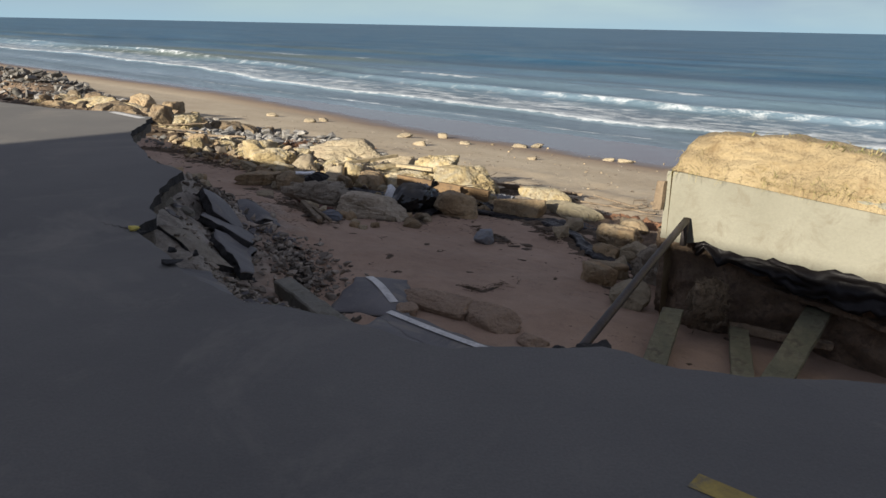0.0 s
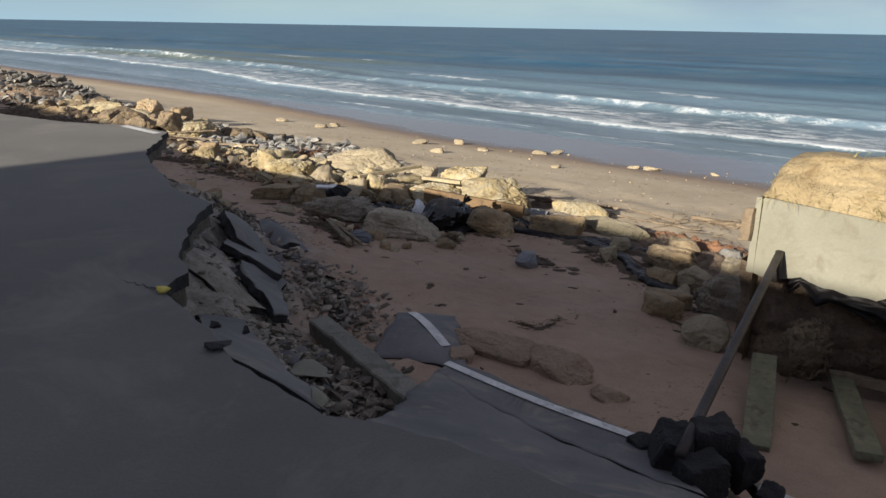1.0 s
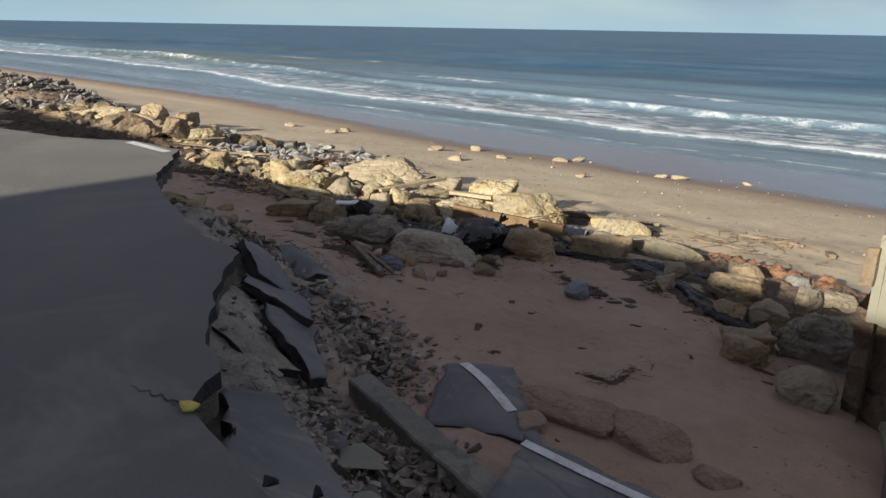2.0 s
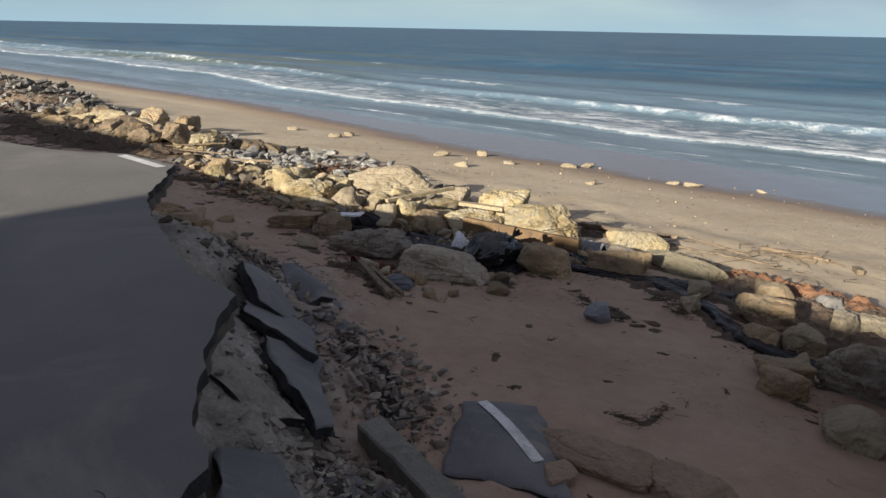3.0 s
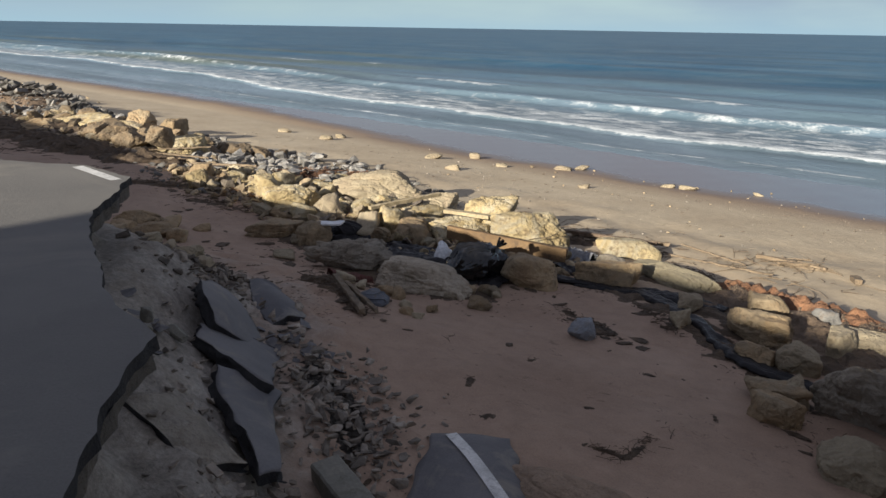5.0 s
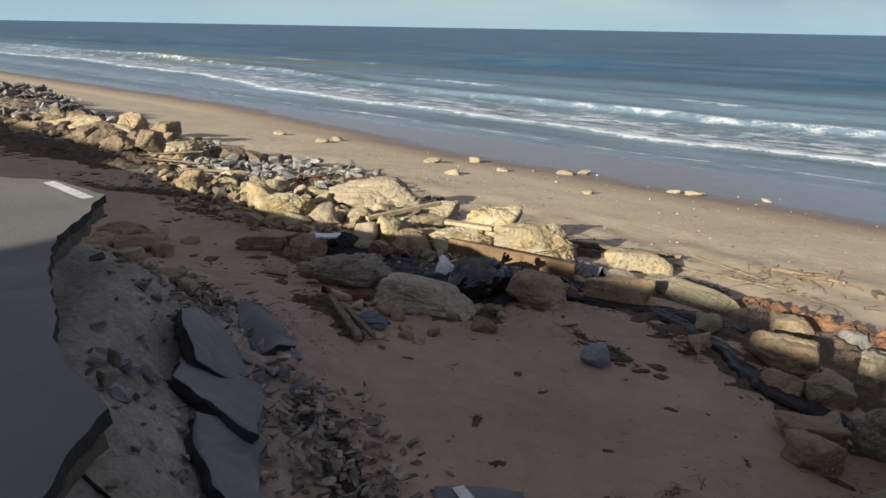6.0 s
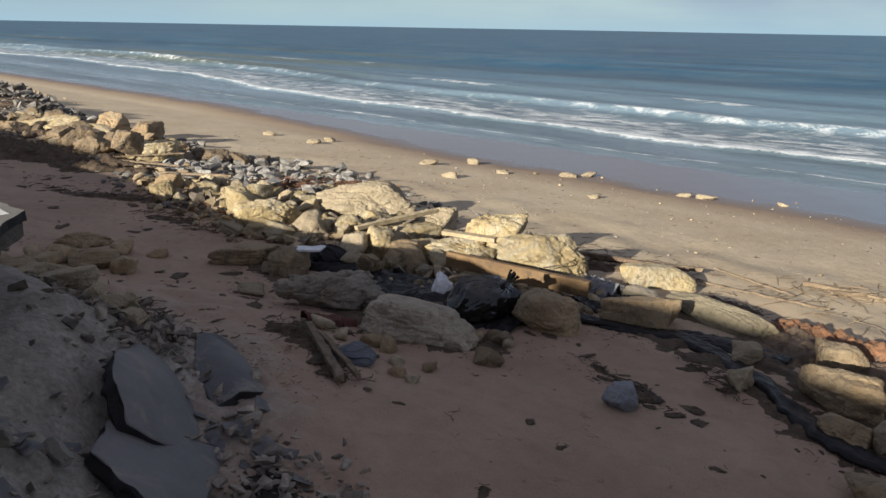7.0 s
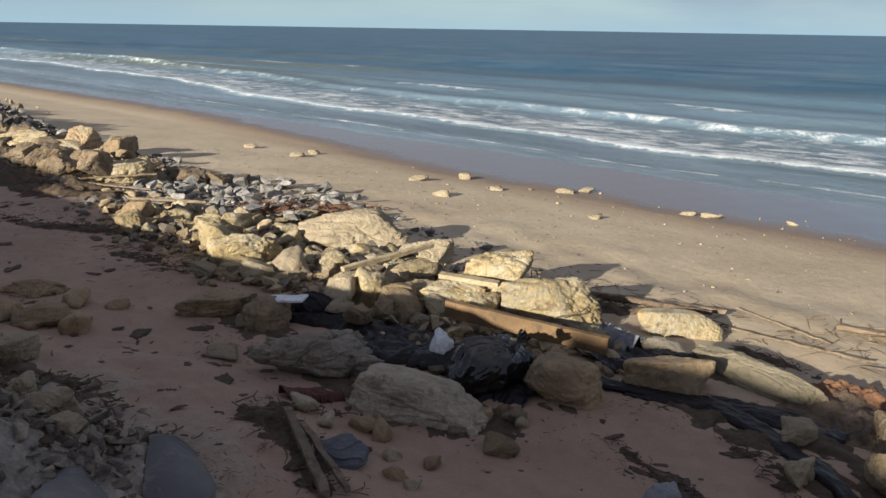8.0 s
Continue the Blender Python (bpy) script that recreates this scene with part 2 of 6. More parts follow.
def sea_material():
    m, t, n, l, b = nodes_of("sea_water")
    co = n.new("ShaderNodeTexCoord").outputs["Object"]
    sep = n.new("ShaderNodeSeparateXYZ")
    l.new(co, sep.inputs[0])
    stretch = n.new("ShaderNodeMapping")
    stretch.inputs["Scale"].default_value = (0.7, 1.0, 1.0)
    l.new(co, stretch.inputs[0])
    v = stretch.outputs[0]
    swell, chop, ripple = noise_node(t, 0.12, 4, 0.6, v), noise_node(t, 0.75, 7, 0.68, v, 0.5), noise_node(t, 5, 6, 0.7, co)
    far = ramp(t, maths(t, "MULTIPLY", sep.outputs[1], 0.0045), ((0.17, 0.0), (0.5, 1.0)))
    # near the shore the sky's reflection is put into the pale water colour
    water_tone = mixc(t, far, (0.188, 0.246, 0.295), (0.012, 0.074, 0.132))
    col = mixc(t, ramp(t, swell.outputs[0], ((0.4, 0.0), (0.65, 0.5))), water_tone, (0.1, 0.158, 0.185))
    bands = n.new("ShaderNodeMapping")
    bands.inputs["Scale"].default_value = (0.1, 1.0, 1.0)
    l.new(co, bands.inputs[0])
    streak = noise_node(t, 0.11, 5, 0.62, bands.outputs[0], 0.4)
    col = mixc(t, 0.85, col, ramp(t, streak.outputs[0], ((0.34, 0.62), (0.66, 1.36))), "MULTIPLY")
    face_at = n.new("ShaderNodeAttribute")
    face_at.attribute_name = "face"
    col = mixc(t, maths(t, "MULTIPLY", face_at.outputs["Fac"], 0.75), col, (0.085, 0.1, 0.075))
    foam_at = n.new("ShaderNodeAttribute")
    foam_at.attribute_name = "foam"
    lace = maths(t, "ADD", maths(t, "MULTIPLY", chop.outputs[0], 0.75), maths(t, "MULTIPLY", ripple.outputs[0], 0.35))
    f = maths(t, "ADD", foam_at.outputs["Fac"], maths(t, "MULTIPLY_ADD", lace, 3.4, -2.24))
    foam = ramp(t, f, ((0.22, 0.0), (0.5, 0.5), (0.8, 1.0)))
    col = mixc(t, foam, col, (0.585, 0.625, 0.64))
    l.new(col, b.inputs["Base Color"])
    l.new(ramp(t, foam, ((0.0, 0.34), (1.0, 0.8))), b.inputs["Roughness"])
    b.inputs["Specular IOR Level"].default_value = 0.12
    b.inputs["IOR"].default_value = 1.33
    bump(t, b, ((swell.outputs[0], 0.6, 0.8), (chop.outputs[0], 0.55, 0.25), (ripple.outputs[0], 0.3, 0.03)))
    return m


WATER = sea_material()


# ---------------------------------------------------------------- mesh helpers
def mesh_of(name, bm, *mats, smooth=True, crease=0.0):
    me = bpy.data.meshes.new(name)
    bm.to_mesh(me)
    bm.free()
    for m in mats:
        me.materials.append(m)
    if smooth:
        me.shade_smooth()
    if crease:
        me.set_sharp_from_angle(angle=crease)
    return me


def thing(name, bm, mats, label, category, group="", kind="", at=None, smooth=True, crease=0.0):
    ob = new(name, mesh_of(name, bm, *(mats if isinstance(mats, (list, tuple)) else (mats,)), smooth=smooth, crease=crease))
    if at is not None:
        ob.matrix_world = at
    return tagged(ob, label, category, group, kind)


def holder(name, label, category, group="", kind="", at=None):
    ob = new(name)
    if at is not None:
        ob.matrix_world = at
    return tagged(ob, label, category, group, kind)


def part(name, bm, mats, parent, label="", at=None, smooth=True):
    ob = new(name, mesh_of(name, bm, *(mats if isinstance(mats, (list, tuple)) else (mats,)), smooth=smooth))
    ob.parent = parent
    if at is not None:
        ob.matrix_basis = at
    if label:
        ob["label"] = label
    return ob


def grid_mesh(xs, ys, zs):
    """from arrays: xs (a), ys (b), zs (a, b)"""
    a, b = len(xs), len(ys)
    gx, gy = np.meshgrid(xs, ys, indexing="ij")
    co = np.stack([gx, gy, zs], -1).reshape(-1, 3)
    i = np.arange(a * b).reshape(a, b)
    f = np.stack([i[:-1, :-1], i[1:, :-1], i[1:, 1:], i[:-1, 1:]], -1).reshape(-1, 4)
    me = bpy.data.meshes.new("sheet")
    me.from_pydata(co.tolist(), [], f.tolist())
    me.shade_smooth()
    return me


def steps(*spans):
    """uneven steps: (from, to, step)..."""
    out = []
    for a, b, d in spans:
        k = max(1, int(round((b - a) / d)))
        out += [a + (b - a) * j / k for j in range(k)]
    return np.array(out + [spans[-1][1]])


def wobble(x, y, f, seed=0.0):
    return noise.noise(Vector((x * f + seed, y * f - seed, seed * 0.37)))


# ---------------------------------------------------------------- the road's broken edge
EDGE = [(-5.28, 13.71), (-5.11, 13.06), (-4.85, 11.72), (-4.42, 10.8), (-3.62, 9.39), (-2.98, 8.64), (-2.83, 8.46),
        (-2.79, 7.85), (-2.62, 6.97), (-2.3, 6.2), (-2.3, 5.8), (-1.96, 5.4), (-1.6, 4.88), (-1.2, 4.37), (-0.83, 4.12),
        (-0.46, 3.97), (0.0, 3.7), (0.57, 3.39), (1.46, 3.45), (1.86, 3.2), (2.45, 3.09), (2.95, 3.04), (4.2, 1.9), (6.0, 0.6), (9.0, -2.2)]


def rough_edge(pts, step, amount, seed):
    out = []
    for (ax, ay), (bx, by) in zip(pts, pts[1:]):
        d = math.hypot(bx - ax, by - ay)
        k = max(1, int(d / step))
        for j in range(k):
            f = j / k
            x, y = ax + (bx - ax) * f, ay + (by - ay) * f
            o = amount * (wobble(x, y, 2.1, seed) + 0.7 * wobble(x, y, 6.3, seed + 3))
            out.append((x - (by - ay) / d * o, y + (bx - ax) / d * o))
    return out + [pts[-1]]


FAR_EDGE = [world_xy(s, n) for s, n in ((-300, 5.3), (-120, 5.3), (-60, 5.2), (-40, 5.2), (-30, 5.15), (-24, 5.2), (-19, 5.4), (-17.3, 5.65), (-15.4, 6.1), (-14.3, 6.72))]
NEAR_EDGE = [world_xy(s, n) for s, n in ((8.2, 4.5), (12, 4.2), (40, 4.4), (300, 4.0))]
OUTLINE = rough_edge(FAR_EDGE[-4:] + EDGE[:-1], 0.12, 0.06, 4.0)
ROAD_LINE = FAR_EDGE[:-4] + OUTLINE + NEAR_EDGE
ROAD_BACK = -3.5


def road_distance(px, py):
    """Metres outside the road's seaward edge (negative on the road), for arrays."""
    pts = np.array(ROAD_LINE)
    best = np.full(px.shape, 1e9)
    sign = np.zeros(px.shape)
    for a, b in zip(pts, pts[1:]):
        d = b - a
        f = np.clip(((px - a[0]) * d[0] + (py - a[1]) * d[1]) / (d @ d + 1e-12), 0, 1)
        dx, dy = px - a[0] - f * d[0], py - a[1] - f * d[1]
        q = dx * dx + dy * dy
        side = d[0] * (py - a[1]) - d[1] * (px - a[0])
        near = q < best
        best = np.where(near, q, best)
        sign = np.where(near, np.sign(side), sign)
    return np.sqrt(best) * sign


# ---------------------------------------------------------------- ground sheet
def lumps(s, n):
    return 0.05 * np.sin(s * 0.9 + 1.3 * np.sin(n * 0.7)) * np.sin(n * 1.1 + 0.6 * s) + 0.03 * np.sin(s * 2.3 + n) * np.sin(n * 2.9 - s * 0.7)


def bare_sand(s, n):
    return np.interp(n, PROFILE_N, PROFILE_Z) + np.where((n > 4) & (n < 24), 1.0, 0.12) * lumps(s, n)


def ground_height(s, n):
    s, n = np.asarray(s, float), np.asarray(n, float)
    x, y = SX * s - SY * n, SY * s + SX * n
    d = road_distance(x, y)
    base = bare_sand(s, n)
    b = np.interp(d, (-0.7, -0.4, 0.0, 0.27, 0.6, 1.0, 1.5, 2.2, 3.5, 5, 12, 40), (-0.3, -0.88, -0.9, -1.0, -1.27, -1.65, -1.92, -2.13, -2.4, -3, -9, -60))
    drop = np.clip((s + 5.2) / 1.2, 0, 1) * np.clip(d / 1.2, 0, 1) * 0.4 + 0.38 * np.exp(-((s + 7.6) / 1.0) ** 2) * np.clip((d + 0.5) / 0.3, 0, 1)
    flat_s, flat_n, flat_d = np.ravel(s), np.ravel(n), np.ravel(d)
    crag = np.zeros(flat_d.shape)
    for k in np.nonzero((flat_d > 0) & (flat_d < 3.2) & (flat_s > -18) & (flat_s < 8))[0]:
        p = Vector((flat_s[k], flat_n[k], 0.0))
        crag[k] = 0.1 * noise.noise(p * 1.7) + 0.05 * noise.noise(p * 4.3) + 0.03 * noise.noise(p * 9.7)
    b = b - drop + np.clip(d * 4, 0, 1) * crag.reshape(d.shape)
    z = np.where(d > -0.7, np.maximum(base, b), -0.3)
    return np.where(n < ROAD_BACK - 0.2, -0.04, z)


gs_ = steps((-3000, -400, 400), (-400, -80, 20), (-80, -40, 1.0), (-40, -20, 0.4), (-20, -15, 0.14), (-15, -3, 0.075), (-3, 8, 0.12), (8, 30, 0.6), (30, 120, 6), (120, 3000, 400))
gn_ = steps((-3000, -100, 400), (-100, -4, 6), (-4, 1, 0.5), (1, 2, 0.2), (2, 9, 0.075), (9, 14, 0.12), (14, 22, 0.2), (22, 40, 0.5), (40, 130, 6))
GS, GN = np.meshgrid(gs_, gn_, indexing="ij")
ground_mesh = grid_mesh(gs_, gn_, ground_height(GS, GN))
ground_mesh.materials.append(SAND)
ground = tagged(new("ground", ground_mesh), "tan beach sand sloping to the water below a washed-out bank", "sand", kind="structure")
ground.matrix_world = SHORE


def ground_at(x, y):
    s, n = along(x, y)
    return float(ground_height(np.array([s]), np.array([n]))[0])


# ---------------------------------------------------------------- sea
def build_sea():
    xs = steps((-6000, -500, 250), (-500, -330, 10), (-330, -150, 1.6), (-150, 60, 0.6), (60, 400, 20), (400, 3000, 260))
    ys = steps((34, 62, 0.16), (62, 110, 0.35), (110, 300, 3), (300, 4600, 120))
    X, Y = np.meshgrid(xs, ys, indexing="ij")
    wav = 1.2 * np.sin(X * 0.045) + 0.8 * np.sin(X * 0.13 + 1) + 0.35 * np.sin(X * 0.41 + 2)

    def crest(at, width, high, back):
        d = Y - (at + wav)
        return high * np.where(d < 0, np.exp(-(d / width) ** 2), np.exp(-(d / back) ** 2))

    bow = 0.11 * np.clip(-X - 50, 0, 90)
    front = 47.4 + bow
    z = SEA + crest(front, 0.35, 0.22, 3) + crest(60 + bow, 0.8, 0.5, 3.5) + crest(69, 1.8, 0.6, 4) + crest(76, 1.8, 0.35, 4) + crest(88, 2.5, 0.5, 5) + crest(120, 3, 0.5, 6)
    z = z + crest(42, 0.3, 0.05, 2) + 0.05 * np.sin(Y * 0.55 + X * 0.1) * np.clip((Y - 60) / 40, 0, 1)
    d = Y - (front + wav)
    foam = np.where(d < 0, np.exp(-(d / 0.35) ** 2), 0.5 * np.exp(-d / 0.9) + 0.79 * np.exp(-(d / 13) ** 4))
    d2 = Y - (41.8 + bow * 0.6 + 0.7 * wav)
    foam = np.maximum(foam, 0.85 * np.where(d2 < 0, np.exp(-(d2 / 0.14) ** 2), np.exp(-(d2 / 0.4) ** 2)))
    d3 = Y - (38.9 + 0.4 * wav)
    foam = np.maximum(foam, 0.42 * np.exp(-(d3 / 0.16) ** 2))
    d5 = Y - (60 + bow + wav)
    run = 0.6 + 0.4 * np.sin(X * 0.09 + 0.6) * np.sin(X * 0.031)
    foam = np.maximum(foam, run * np.where(d5 < 0, np.exp(-(d5 / 1.3) ** 2), np.exp(-(d5 / 1.6) ** 2)))
    for at, s0, half in ((88, -118, 8), (88, -98, 3), (69, -60, 8), (120, -300, 30), (120, -255, 9), (69, -30, 5), (76, -122, 15)):
        d4 = Y - (at + wav)
        foam = np.maximum(foam, 0.95 * np.exp(-(d4 / 1.1) ** 2) * np.exp(-((X - s0) / half) ** 4))
    face = np.zeros(X.shape)
    for at, wide in ((69, 1.6), (88, 2.0), (120, 2.6)):
        face = np.maximum(face, np.exp(-((Y - (at + wav) + wide) / wide) ** 2) * np.clip(0.5 + 0.8 * np.sin(X * 0.037 + at), 0, 1))
    me = grid_mesh(xs, ys, z)
    slope = me.attributes.new("face", "FLOAT", "POINT")
    slope.data.foreach_set("value", face.reshape(-1).astype(np.float32))
    at = me.attributes.new("foam", "FLOAT", "POINT")
    at.data.foreach_set("value", foam.reshape(-1).astype(np.float32))
    me.materials.append(WATER)
    ob = tagged(new("water", me), "blue-grey sea with white breaking surf along the beach", "sea", kind="structure")
    ob.matrix_world = SHORE


build_sea()


# ---------------------------------------------------------------- road
def slab_from(outline, top, thick, seed, jag=0.03):
    """A broken slab: outline in x, y; top(x, y) its height; ragged dark sides."""
    bm = bmesh.new()
    up = [bm.verts.new((x, y, top(x, y))) for x, y in outline]
    low = [bm.verts.new((x + jag * wobble(x, y, 9, seed), y + jag * wobble(x, y, 9, seed + 5), top(x, y) - thick * (1 + 0.35 * wobble(x, y, 5, seed + 9)))) for x, y in outline]
    a = bm.faces.new(up)
    a.material_index = 0
    for k in range(len(up)):
        f = bm.faces.new((up[k], low[k], low[(k + 1) % len(up)], up[(k + 1) % len(up)]))
        f.material_index = 1
    f = bm.faces.new(list(reversed(low)))
    f.material_index = 1
    bmesh.ops.recalc_face_normals(bm, faces=bm.faces)
    bmesh.ops.triangulate(bm, faces=[g for g in bm.faces if len(g.verts) > 4])
    return bm


road_outline = ROAD_LINE + [world_xy(300, ROAD_BACK), world_xy(-300, ROAD_BACK)]
road = thing("road", slab_from(road_outline, lambda x, y: 0.0, 0.1, 2.0), (ASPHALT, ASPHALT_EDGE),
             "dark worn asphalt road with a ragged broken edge", "road", kind="structure", smooth=False)


inset = [(x - 0.05 * abs(wobble(x, y, 3.3, 21)) - 0.02, y - 0.05 * abs(wobble(x, y, 3.3, 25)) - 0.02) for x, y in ROAD_LINE]
lower = slab_from(inset + [world_xy(300, ROAD_BACK), world_xy(-300, ROAD_BACK)], lambda x, y: -0.12, 0.14, 8.0, 0.05)
part("under_layer", lower, (ASPHALT_EDGE, surface("old_base", (0.1, 0.088, 0.072), (0.19, 0.165, 0.135), None, 3, 30, 0.9, 0.9, 0.02)), road, "compacted brownish base layer under the road", smooth=False)


def strip(s0, n0, s1, n1, width, z, seed):
    bm = bmesh.new()
    k = 24
    rows = []
    for j in range(k + 1):
        f = j / k
        s, n = s0 + (s1 - s0) * f, n0 + (n1 - n0) * f
        rows.append([bm.verts.new((*world_xy(s, n + o * width / 2 + 0.006 * wobble(s, n, 9, seed + o)), z)) for o in (-1, 1)])
    for a, b in zip(rows, rows[1:]):
        bm.faces.new((a[0], b[0], b[1], a[1]))
    bmesh.ops.recalc_face_normals(bm, faces=bm.faces)
    return bm


part("edge_line", strip(-14.25, 6.62, -12.93, 6.6, 0.15, 0.004, 1.0), WHITE_PAINT, road, "white painted edge line")
part("centre_line", strip(-0.22, 2.66, 2.2, 2.66, 0.12, 0.004, 2.0), YELLOW_PAINT, road, "faded yellow centre line")

# ---------------------------------------------------------------- unseen blocks added behind the road to shade the beach
RISE = math.tan(radians(SUN_ELEV)) / 0.999


def house(s0, s1, n0, n1, reach, label):
    """An unseen flat-roofed block, added so its shadow's edge falls on the road plane at n = reach."""
    ob = holder("house", label, "house")
    ob.matrix_world = SHORE
    high = (reach - n1) * RISE
    for name, a, c, lo, hi, grow, mat in (("wall", s0, s1, -0.1, high - 0.3, 0.0, STUCCO), ("parapet", s0, s1, high - 0.3, high, 0.0, KERB)):
        bm = bmesh.new()
        bmesh.ops.create_cube(bm, size=1)
        for v in bm.verts:
            v.co = Vector((a + (v.co.x + 0.5) * (c - a), n0 + (v.co.y + 0.5) * (n1 - n0), lo + (v.co.z + 0.5) * (hi - lo)))
        part(name, bm, mat, ob, smooth=False)
    return ob


house(-10.06, -5.5, -30, -20, 7.3, "unseen pale block behind the road, added to shade it")
house(-95, -28.4, -30, -20, 6.9, "unseen pale block farther along, added to shade the heap")
house(-5.5, 70, -30, -20, 6.3, "long unseen pale block behind the road, added for shade")


# ---------------------------------------------------------------- rocks
def rock_bm(seed, w, d, h, detail=3, cuts=9, rough=0.16, flat=0.0, sharp=11.0, beds=(0.9, 0.9, 4.5, 0.35)):
    """A broken boulder w x d x h, its base at z = 0: hewn by planes with worn edges, then layered, pitted and chipped."""
    rng = random.Random(seed)
    bm = bmesh.new()
    bmesh.ops.create_icosphere(bm, subdivisions=detail, radius=1)
    planes = []
    for _ in range(cuts + 3):
        v = Vector((rng.gauss(0, 1), rng.gauss(0, 1), rng.gauss(0, 0.8))).normalized()
        planes.append((v, rng.uniform(0.55, 0.98)))
    for v in ((1, 0, 0), (-1, 0, 0), (0, 1, 0), (0, -1, 0), (0, 0, 1), (0, 0, -1)):
        planes.append((Vector(v), 0.95))
    if flat:
        planes.append((Vector((rng.uniform(-0.12, 0.12), rng.uniform(-0.12, 0.12), 1)).normalized(), flat * 0.85))
    o = Vector((rng.uniform(-50, 50), rng.uniform(-50, 50), rng.uniform(-50, 50)))
    for v in bm.verts:
        q = v.co.normalized()
        k = sum(max(0.0, q.dot(a) / b) ** sharp for a, b in planes) ** (-1 / sharp)
        p = q * k
        p *= 1 + 0.12 * noise.noise(p * 1.3 + o)
        chip = noise.fractal(p * 2.4 + o, 0.9, 2.1, 5)
        pit = min(0.0, noise.noise(p * 5.5 + o) + 0.15)
        bed = abs(noise.noise(Vector((p.x * beds[0], p.y * beds[1], p.z * beds[2])) + o))
        p += q * rough * (0.5 * chip + 0.75 * pit - beds[3] * bed + 0.22 * noise.noise(p * 11 + o))
        p -= q * rough * (0.5 * max(0.0, 1 - 9 * abs(noise.noise(p * 1.3 - o))) - 0.12 * noise.noise(p * 21 + o))
        v.co = p
    lo = [min(v.co[k] for v in bm.verts) for k in range(3)]
    hi = [max(v.co[k] for v in bm.verts) for k in range(3)]
    for v in bm.verts:
        v.co = Vector(((v.co.x - (lo[0] + hi[0]) / 2) / (hi[0] - lo[0]) * w, (v.co.y - (lo[1] + hi[1]) / 2) / (hi[1] - lo[1]) * d,
                       (v.co.z - lo[2]) / (hi[2] - lo[2]) * h))
    return bm


def boulder(x, y, w, d, h, turn, mat, label, seed, lift=0.0, tilt=0.0, detail=0, flat=0.0, cuts=7, rough=0.12, sharp=19.0, beds=(0.9, 0.9, 4.5, 0.35)):
    detail = detail or (6 if w > 1.1 else 5)
    sink = 0.35 * h
    z = ground_at(x, y) - sink + lift
    return thing("boulder", rock_bm(seed, w, d, h + sink, detail, cuts, rough, flat, sharp, beds), mat, label, "rock", "boulders on the beach", at=pose(x, y, z, tilt, 0, turn))


LIT = "yellowish coquina boulder on the rubble ridge"
for k, (x, y, w, d, h, turn, flat) in enumerate((
        (-1.3, 17.0, 2.05, 0.8, 0.58, -20, 0), (-2.85, 18.22, 2.0, 0.85, 0.66, 14, 0.7), (0.82, 17.7, 1.15, 0.95, 0.66, 10, 0),
        (2.55, 18.35, 1.45, 0.6, 0.56, -8, 0.6), (3.97, 18.5, 2.3, 0.56, 0.44, -55, 0.75), (3.58, 20.85, 1.62, 0.7, 0.44, -10, 0.8))):
    mat, label = ((BLEACHED_ROCK, "pale limestone boulder half sunk in sand"), (FLUTED_ROCK, "grey-brown fluted limestone boulder"), (BROWN_ROCK, "round brown boulder beside a black bag"),
                  (BROWN_ROCK, "flat brown boulder on the rubble ridge"), (LONG_ROCK, "long pale slab-like boulder"), (COQUINA, "loaf-shaped yellow boulder on the ridge"))[k]
    boulder(x, y, w, d, h, turn, mat, label, 100 + k, flat=flat, rough=(0.1, 0.2, 0.08, 0.06, 0.09, 0.04)[k], cuts=(7, 12, 9, 3, 8, 2)[k], sharp=(16, 8, 6, 14, 11, 7)[k],
            beds=(3.4, 0.8, 0.35, 1.2) if k == 1 else (0.9, 0.9, 4.5, 0.35))
for k, (x, y, w, d, h, turn, mat) in enumerate((
        (1.15, 20.9, 1.9, 1.2, 0.98, -12, COQUINA), (0.1, 22.1, 1.9, 1.2, 0.98, 14, COQUINA), (-0.75, 21.6, 1.5, 1.1, 0.7, 5, COQUINA),
        (-2.2, 21.6, 1.0, 0.8, 0.75, 30, COQUINA), (-3.35, 23.5, 0.55, 0.45, 0.5, 10, COQUINA), (-3.1, 25.9, 2.9, 1.5, 0.95, -8, PALE_ROCK),
        (-5.35, 24.0, 1.7, 1.0, 0.7, 22, COQUINA), (-6.2, 24.6, 0.95, 0.8, 0.8, -10, COQUINA), (-1.2, 24.9, 1.35, 1.0, 0.6, 15, PALE_ROCK),
        (-1.6, 23.0, 1.1, 0.8, 0.5, 40, COQUINA), (-0.2, 20.7, 0.8, 0.6, 0.6, 70, COQUINA))):
    boulder(x, y, w, d, h, turn, mat, LIT, 130 + k)
